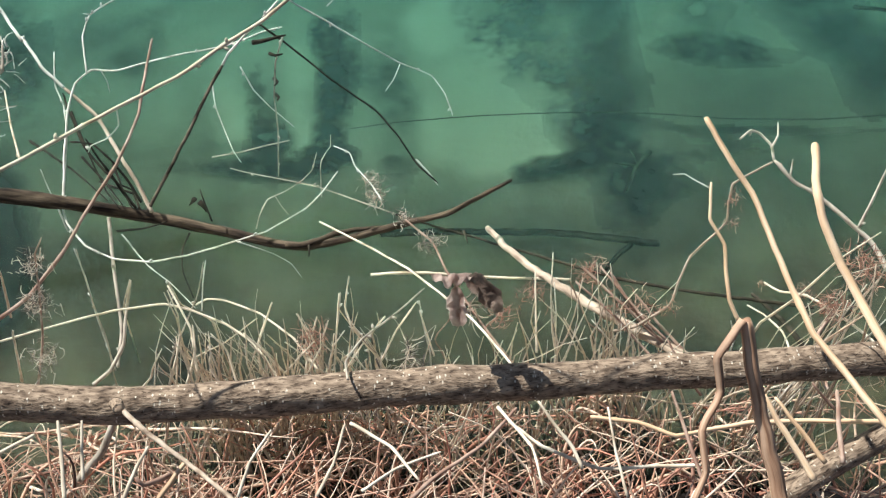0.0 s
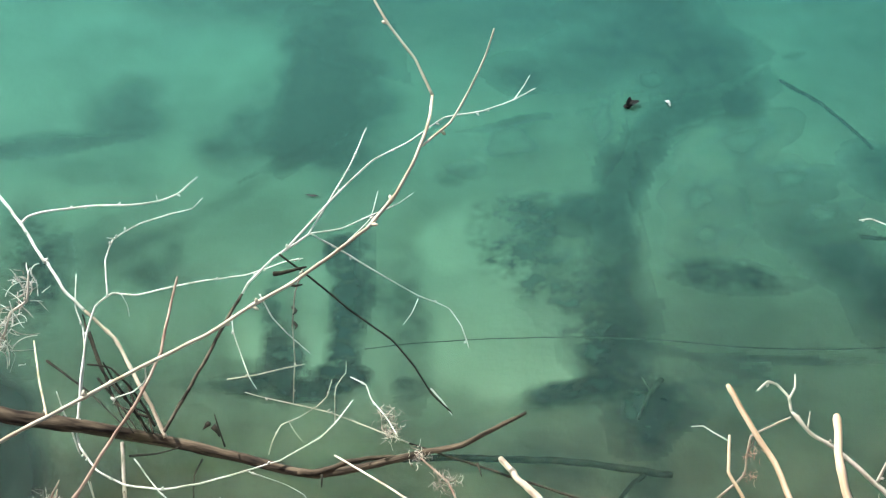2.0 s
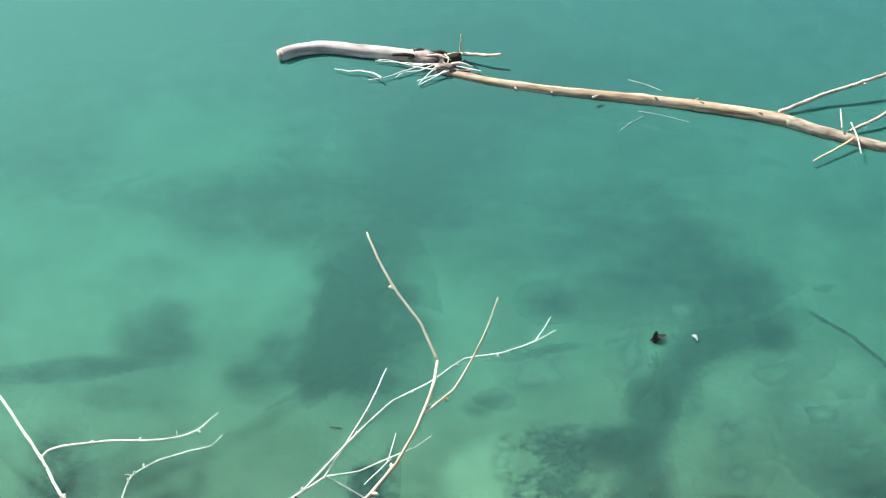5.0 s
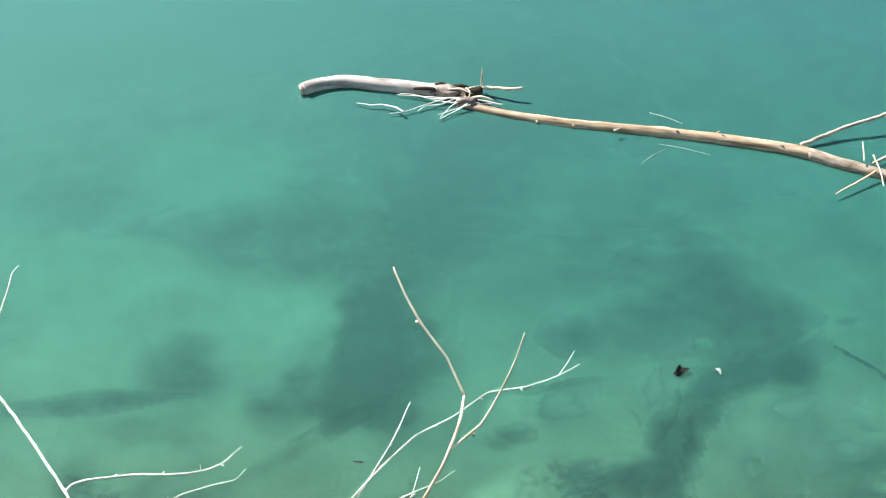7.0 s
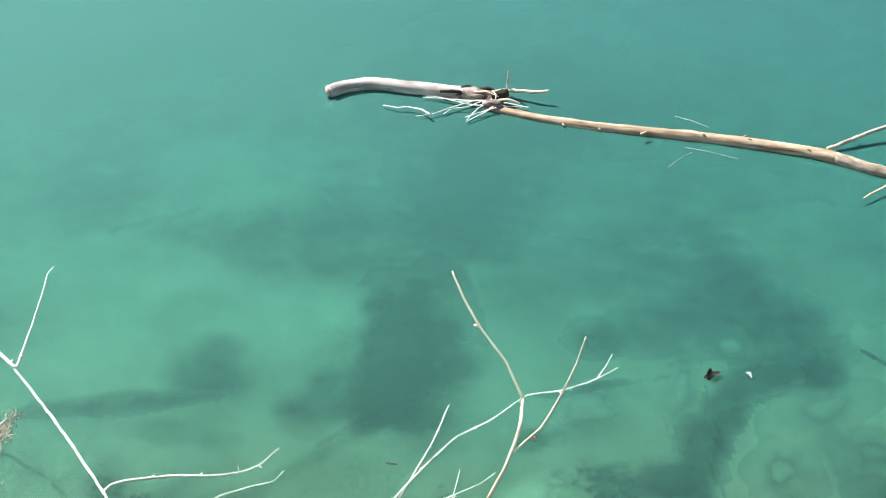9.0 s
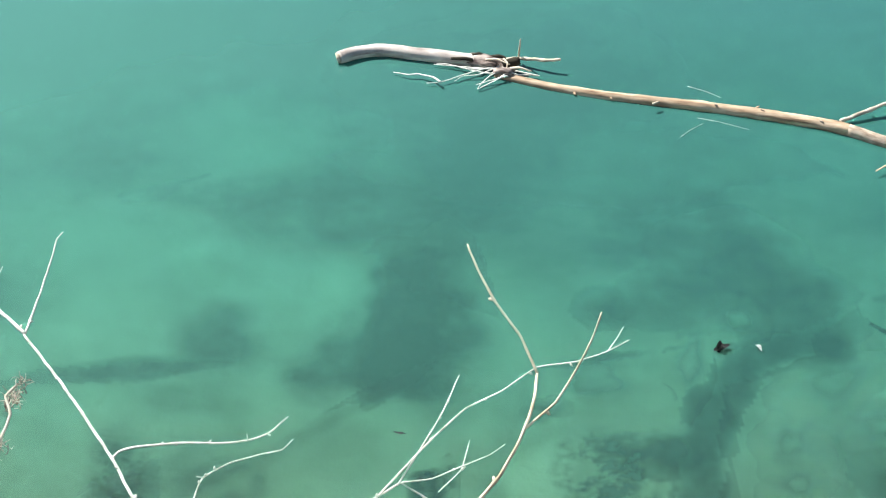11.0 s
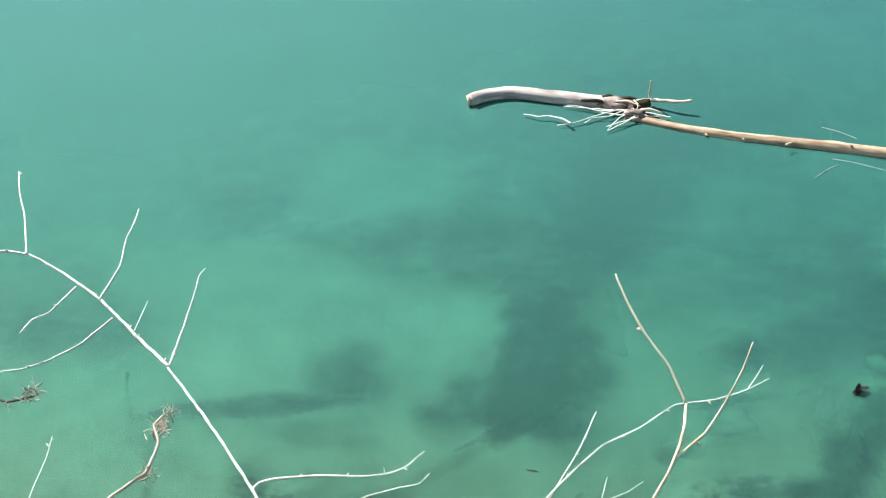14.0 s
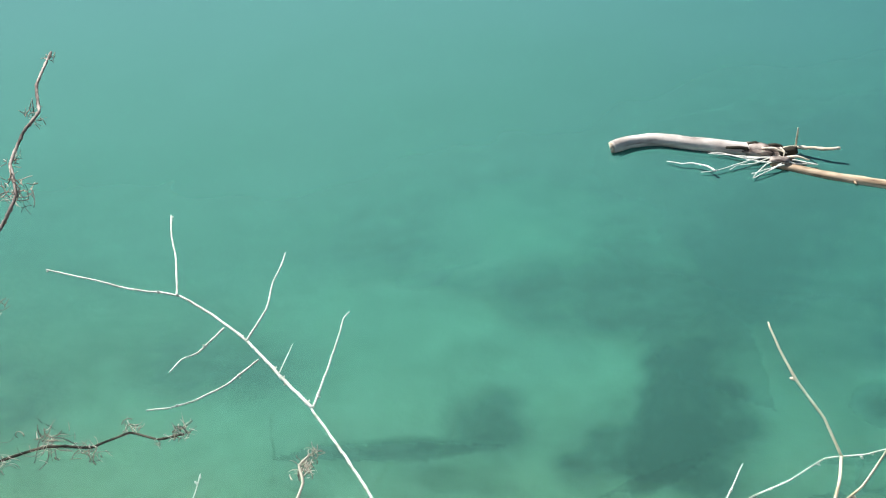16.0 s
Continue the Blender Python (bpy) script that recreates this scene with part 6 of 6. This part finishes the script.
# ---- dead vines on the bank ----
def bent(bm, rng, base, tip, r, sag, sides=5):
    """One dry stem from base to tip, bowed and a little kinked."""
    mid = (base + tip) / 2 + Vector((rng.uniform(-1, 1), rng.uniform(-1, 1), rng.uniform(0.2, 1.0))) * sag
    path = []
    kink = Vector((rng.uniform(-9, 9), rng.uniform(-9, 9), 0))
    n = 8
    for i in range(n + 1):
        t = i / n
        c = base * (1 - t) ** 2 + mid * 2 * t * (1 - t) + tip * t * t
        path.append(c + 0.018 * Vector((noise.noise(c * 9 + kink), noise.noise(c * 9 - kink), noise.noise(c * 7 + kink * 2))) * (i > 0))
    tube(bm, path, [r * (1 - 0.72 * (i / n) ** 1.5) for i in range(n + 1)], sides)


def dry_tufts():
    """Tufts of dry shoots that stand along the shore, each shoot a part."""
    rng = random.Random(5)
    for x, y, z, spread, count in [
        (-0.33, 0.91, 0.36, 0.046, 60), (-0.23, 0.89, 0.36, 0.050, 50), (-0.16, 0.89, 0.36, 0.029, 44), (-0.08, 0.87, 0.35, 0.049, 27),
    (-0.10, 0.91, 0.40, 0.024, 8), (0.01, 0.89, 0.36, 0.049, 13), (0.11, 0.88, 0.36, 0.050, 17), (0.18, 0.92, 0.36, 0.042, 10),
    (0.27, 0.96, 0.35, 0.051, 20), (0.33, 0.90, 0.36, 0.050, 23), (0.38, 0.85, 0.38, 0.041, 10), (0.24, 0.89, 0.34, 0.050, 13),
    (0.52, 0.75, 0.60, 0.045, 23), (0.56, 0.79, 0.65, 0.030, 13)
    ]:
        it = thing("dry_tuft", (x, 0.85, ground_height(x, 0.85)), "tuft of pale dry shoots standing at the shore", "dry tuft", "dry tufts")
        for _ in range(count):
            tip = Vector((x + rng.gauss(0, spread * 0.75), y + rng.gauss(-0.01, spread * 0.55), z + rng.gauss(-0.02, 0.07)))
            bx, by = x + rng.gauss(0, 0.06), rng.uniform(0.8, 1.0)
            bm = bmesh.new()
            bent(bm, rng, Vector((bx, by, ground_height(bx, by) - 0.01)), tip, rng.choice((0.0013, 0.0017, 0.0021, 0.0026, 0.0033)), 0.06)
            part("shoot", bm, STRAW_TUFT, it)


dry_tufts()


def bank_stems():
    """Tangle of dead vine stems that covers the bank edge and leans over the water."""
    rng = random.Random(5)
    bm = bmesh.new()

    for k in range(3300):
        bx, by = rng.uniform(-1.1, 1.1), rng.uniform(0.40, 0.93)
        if bx > 0.3 and by > 0.6 and rng.random() < 0.45:
            continue
        if noise.noise(Vector((bx * 9, by * 9, 8.0))) < 0.09:
            continue
        base = Vector((bx, by, max(0.0, ground_height(bx, by)) + rng.uniform(-0.01, 0.12)))
        ang, run = rng.gauss(1.57, 1.3), rng.choice((0.03, 0.05, 0.08, 0.14, 0.26))
        tip = base + Vector((math.cos(ang) * run, math.sin(ang) * run * 0.7, rng.choice((0.02, 0.06, 0.12, 0.2)) * rng.random()))
        over = tip.y + 0.53 * tip.z - rng.uniform(0.84, 0.95)
        if over > 0:
            tip.y -= over
        bent(bm, rng, base, tip, rng.choice((0.0006, 0.0008, 0.0010, 0.0013, 0.0018, 0.0026)), rng.choice((0.02, 0.05, 0.09)))
    for k in range(2600):
        # the tangle goes on thinly along the bank to both sides and behind
        bx, by = rng.gauss(-0.1, 1.5), 0.9 - abs(rng.gauss(0.0, 0.7))
        if abs(bx) < 1.0 and by > 0.4:
            continue
        base = Vector((bx, by, max(0.0, ground_height(bx, by)) + rng.uniform(-0.01, 0.03)))
        ang, run = rng.uniform(0, 6.28), rng.choice((0.12, 0.2, 0.35))
        tip = base + Vector((math.cos(ang) * run, math.sin(ang) * run * 0.6, rng.uniform(0.0, 0.12)))
        tip.y = min(tip.y, 0.9)
        bent(bm, rng, base, tip, rng.choice((0.0012, 0.0018, 0.0028)), rng.choice((0.02, 0.05, 0.1)), 4)
    for k in range(150):
        bx, by = rng.uniform(-0.75, 0.8), rng.uniform(0.42, 0.72)
        base = Vector((bx, by, max(0.0, ground_height(bx, by)) + rng.uniform(0.02, 0.14)))
        tip = base + Vector((rng.gauss(0.02, 0.10), rng.uniform(-0.05, 0.16), rng.uniform(0.04, 0.18)))
        tip.y -= max(0.0, tip.y + 0.53 * tip.z - 0.93)
        bent(bm, rng, base, tip, rng.uniform(0.0016, 0.0034), rng.choice((0.01, 0.03, 0.06)), 6)
    ob = part("dead_vines", bm, STRAW)
    tagged(ob, "tangle of dead reddish vine stems covering the bank", "vines", kind="stuff")
    bm = bmesh.new()
    for k in range(1250):
        # pale straw, thickest at the left of the bank
        bx, by = rng.triangular(-0.95, 0.8, -0.25), rng.uniform(0.40, 0.92)
        if noise.noise(Vector((bx * 9, by * 9, 8.0))) < 0.0:
            continue
        base = Vector((bx, by, max(0.0, ground_height(bx, by)) + rng.uniform(0.02, 0.15)))
        ang, run = rng.gauss(1.4, 0.9), rng.choice((0.05, 0.09, 0.15, 0.22, 0.30))
        tip = base + Vector((math.cos(ang) * run, math.sin(ang) * run * 0.7, rng.uniform(0.02, 0.16)))
        tip.y -= max(0.0, tip.y + 0.53 * tip.z - rng.uniform(0.88, 0.98))
        bent(bm, rng, base, tip, rng.choice((0.0009, 0.0013, 0.0018, 0.0023, 0.0030)), rng.choice((0.02, 0.05, 0.08)))
    tagged(part("dry_straw", bm, STRAW_PALE), "pale dry straw lying through the dead vines", "straw", kind="stuff")


def curl(bm, rng, at, size, r):
    """One curled tendril."""
    a0, turns, lean = rng.uniform(0, 6.28), rng.uniform(0.10, 0.60), Vector((rng.gauss(0, 1), rng.gauss(0, 1), rng.gauss(0, 1))).normalized()
    side = lean.cross(Vector((rng.gauss(0, 1), rng.gauss(0, 1), 0.3))).normalized()
    oth = side.cross(lean)
    path = []
    for i in range(9):
        t = i / 8
        a = a0 + turns * 6.28 * t
        rad = size * (0.25 + 0.35 * t)
        path.append(at + lean * size * 1.6 * t + (side * (math.cos(a) - math.cos(a0)) + oth * (math.sin(a) - math.sin(a0))) * rad)
    tube(bm, path, [r * (1 - 0.5 * i / 8) for i in range(9)], 4)


def tendrils(name, bunches, label, seed, mat, coarse=1.0):
    rng = random.Random(seed)
    bm = bmesh.new()
    for x, y, z, spread, count in bunches:
        for _ in range(int(count * 3.2 / coarse)):
            at = Vector((x + rng.gauss(0, spread * 0.45), y + rng.gauss(0, spread * 0.45), z + rng.gauss(0, spread * 0.3)))
            curl(bm, rng, at, rng.uniform(0.14, 0.5) * spread * coarse ** 0.5, rng.uniform(0.0004, 0.0010) * coarse ** 0.6)
    tagged(part(name, bm, mat), label, "tendrils", kind="stuff")


bank_stems()
tendrils("tendrils", [
    (0.26, 1.02, 0.32, 0.032, 26), (0.32, 0.95, 0.33, 0.036, 22), (-0.16, 0.91, 0.34, 0.025, 36), (0.64, 0.97, 0.26, 0.024, 26),
    (0.62, 1.03, 0.22, 0.017, 14), (0.56, 1.06, 0.20, 0.010, 6), (0.58, 0.83, 0.60, 0.031, 40), (0.54, 0.80, 0.55, 0.023, 24),
    (0.12, 0.94, 0.33, 0.022, 20), (0.17, 0.98, 0.33, 0.022, 20), (0.44, 0.98, 0.55, 0.013, 10), (0.44, 0.96, 0.52, 0.011, 8),
    (0.36, 0.90, 0.40, 0.013, 12)
], "bunches of dry curled vine tendrils near the shore", 21, TENDRIL)
tendrils("tendrils", [
    (-1.37, 1.64, 0.52, 0.042, 30), (-1.27, 1.61, 0.53, 0.024, 18), (-1.21, 1.67, 0.54, 0.019, 16), (-1.10, 1.65, 0.55, 0.021, 24),
    (-1.44, 1.59, 0.51, 0.018, 12), (-1.14, 1.63, 0.54, 0.011, 6), (-0.84, 1.58, 0.56, 0.018, 18), (-0.83, 1.59, 0.58, 0.014, 12),
    (-1.51, 2.02, 0.83, 0.035, 30), (-1.58, 2.26, 0.86, 0.023, 14), (-1.61, 2.44, 0.90, 0.013, 8), (-1.56, 2.11, 0.84, 0.017, 10),
    (-1.58, 1.93, 0.60, 0.017, 8), (-0.85, 1.49, 0.53, 0.018, 16), (-0.84, 1.55, 0.57, 0.016, 16), (0.07, 0.96, 0.33, 0.026, 16),
    (-0.02, 0.86, 0.35, 0.033, 30), (-0.09, 0.83, 0.30, 0.033, 26)
], "bunches of dry curled tendrils on the vine stems", 22, TENDRIL_DRY, 2.0)
tendrils("tendrils", [
    (-0.52, 0.92, 0.55, 0.021, 26), (-0.52, 0.89, 0.50, 0.024, 30), (-0.53, 0.85, 0.42, 0.026, 26), (-0.07, 1.24, 0.28, 0.021, 18),
    (-0.06, 1.21, 0.28, 0.019, 20), (-0.02, 1.12, 0.34, 0.016, 18), (0.02, 1.08, 0.33, 0.021, 24)
], "bunches of dry curled tendrils on vine tips over the water", 23, TENDRIL_DRY)


tendrils("tendrils", [
    (-0.67, 1.33, 0.45, 0.038, 26), (-0.68, 1.29, 0.42, 0.032, 22), (-0.64, 1.37, 0.48, 0.019, 14), (-0.66, 1.43, 0.40, 0.022, 14)
], "coarse bleached curls on a vine tip over the water", 24, TENDRIL_PALE, 2.6)


def bank_tendrils():
    rng = random.Random(33)
    bm = bmesh.new()
    for _ in range(6500):
        x, y = rng.uniform(-1.0, 1.0), rng.uniform(0.5, 0.99)
        if noise.noise(Vector((x * 9, y * 9, 8.0))) < 0.06 or x > 0.25 and rng.random() < 0.4:
            continue
        at = Vector((x, y, max(0.0, ground_height(x, y)) + rng.uniform(0.0, max(0.02, min(0.25, (1.0 - y) * 1.6)))))
        curl(bm, rng, at, rng.uniform(0.006, 0.020), rng.uniform(0.0005, 0.0010))
    tagged(part("tendrils", bm, TENDRIL), "red-brown curled tendrils matted over the bank", "tendrils", kind="stuff")


bank_tendrils()


# ---- leaves and scraps ----
def leaf(name, x, y, z, length, width, fold, turn, mat, label, lift=0.0):
    bm = bmesh.new()
    n, m = 10, 6
    rows = []
    for i in range(n + 1):
        t = i / n
        w = width * math.sin(math.pi * min(1, t * 0.94 + 0.03)) ** 0.8
        row = []
        for k in range(m + 1):
            s = k / m * 2 - 1
            bend = fold * abs(s) * w + 0.12 * length * noise.noise(Vector((t * 4, s * 2, length * 99)))
            p = Vector(((t - 0.5) * length, s * w * 0.5, bend + lift * math.sin(t * 3.1) * length))
            row.append(bm.verts.new(Vector((x, y, z)) + Matrix.Rotation(radians(turn), 3, "Z") @ p))
        rows.append(row)
    for a, b in zip(rows, rows[1:]):
        for k in range(m):
            bm.faces.new((a[k], a[k + 1], b[k + 1], b[k]))
    bmesh.ops.solidify(bm, geom=bm.faces[:], thickness=0.0008)
    tagged(part(name, bm, mat), label, "leaf")


def crumpled_leaf(x, y):
    """A dark wet leaf, crumpled so that two flaps stand up from the water."""
    bm = bmesh.new()
    for turn, tilt, length, width in ((20, 8, 0.040, 0.016), (75, 62, 0.030, 0.014), (-35, 48, 0.024, 0.012)):
        m = Matrix.Translation((x, y, 0.004)) @ Matrix.Rotation(radians(turn), 4, "Z") @ Matrix.Rotation(radians(tilt), 4, "Y").inverted()
        rows = []
        for i in range(9):
            t = i / 8
            w = width * math.sin(math.pi * (0.1 + 0.85 * t)) ** 0.7
            rows.append([bm.verts.new(m @ Vector(((t - 0.3) * length, k / 2 * w * 0.5, 0.25 * abs(k) / 2 * w + 0.004 * noise.noise(Vector((t * 5, k * 1.3, turn)))))) for k in range(-2, 3)])
        for p, q in zip(rows, rows[1:]):
            for k in range(4):
                bm.faces.new((p[k], p[k + 1], q[k + 1], q[k]))
    bmesh.ops.solidify(bm, geom=bm.faces[:], thickness=0.0008)
    tagged(part("floating_leaf", bm, LEAF_DARK), "small dark crumpled leaf floating on the water", "leaf")


crumpled_leaf(0.493, 2.290)
leaf("petal", 0.585, 2.296, 0.003, 0.022, 0.009, 0.3, -60, PETAL, "small white petal floating on the water", 0.2)
leaf("leaf_scrap", -0.232, 2.014, 0.003, 0.030, 0.006, 0.2, -10, LEAF_DARK, "narrow dark scrap of leaf floating on the water")


def curled_leaf(x, y, z):
    """A big withered leaf, shrivelled into ribs, with a limp blade hanging beside it."""
    it = thing("withered_leaf", (x, y, z), "withered curled brown leaf caught in the vines", "leaf")
    for off, along, across, folds, amp, bow, mat in (
            ((-0.032, 0.010, 0.0), (0.048, 0.004, -0.004), (0.004, -0.020, 0.016), 3.4, 0.0018, 0.4, LEAF_DRY),
            ((-0.006, -0.004, -0.004), (0.004, -0.034, -0.030), (0.022, 0.002, 0.004), 2.3, 0.0017, 0.6, LEAF_DRY),
            ((0.014, 0.010, 0.004), (0.034, -0.036, -0.030), (0.020, 0.014, 0.006), 3.7, 0.0012, 0.7, LEAF_LIMP)):
        bm = bmesh.new()
        la, ac = Vector(along), Vector(across)
        up = la.cross(ac).normalized()
        rows = []
        for i in range(25):
            t = i / 24
            w = math.sin(math.pi * (0.08 + 0.86 * t)) ** 0.5
            row = []
            for j in range(13):
                s = (j / 12 * 2 - 1) * w
                lift = amp * math.sin(t * folds * 6.28 + s) * (0.5 + abs(s)) + bow * ac.length * (s * s - 0.3)
                p = Vector(off) + la * t + ac * 0.5 * s + up * lift
                p += 0.0045 * Vector((noise.noise(p * 120), noise.noise(p * 110 + Vector((3, 0, 0))), noise.noise(p * 130)))
                row.append(bm.verts.new(Vector((x, y, z)) + p))
            rows.append(row)
        for a, b in zip(rows, rows[1:]):
            for j in range(12):
                bm.faces.new((a[j], a[j + 1], b[j + 1], b[j]))
        bmesh.ops.solidify(bm, geom=bm.faces[:], thickness=0.0009)
        part("blade", bm, mat, it)


curled_leaf(0.043, 0.753, 0.715)
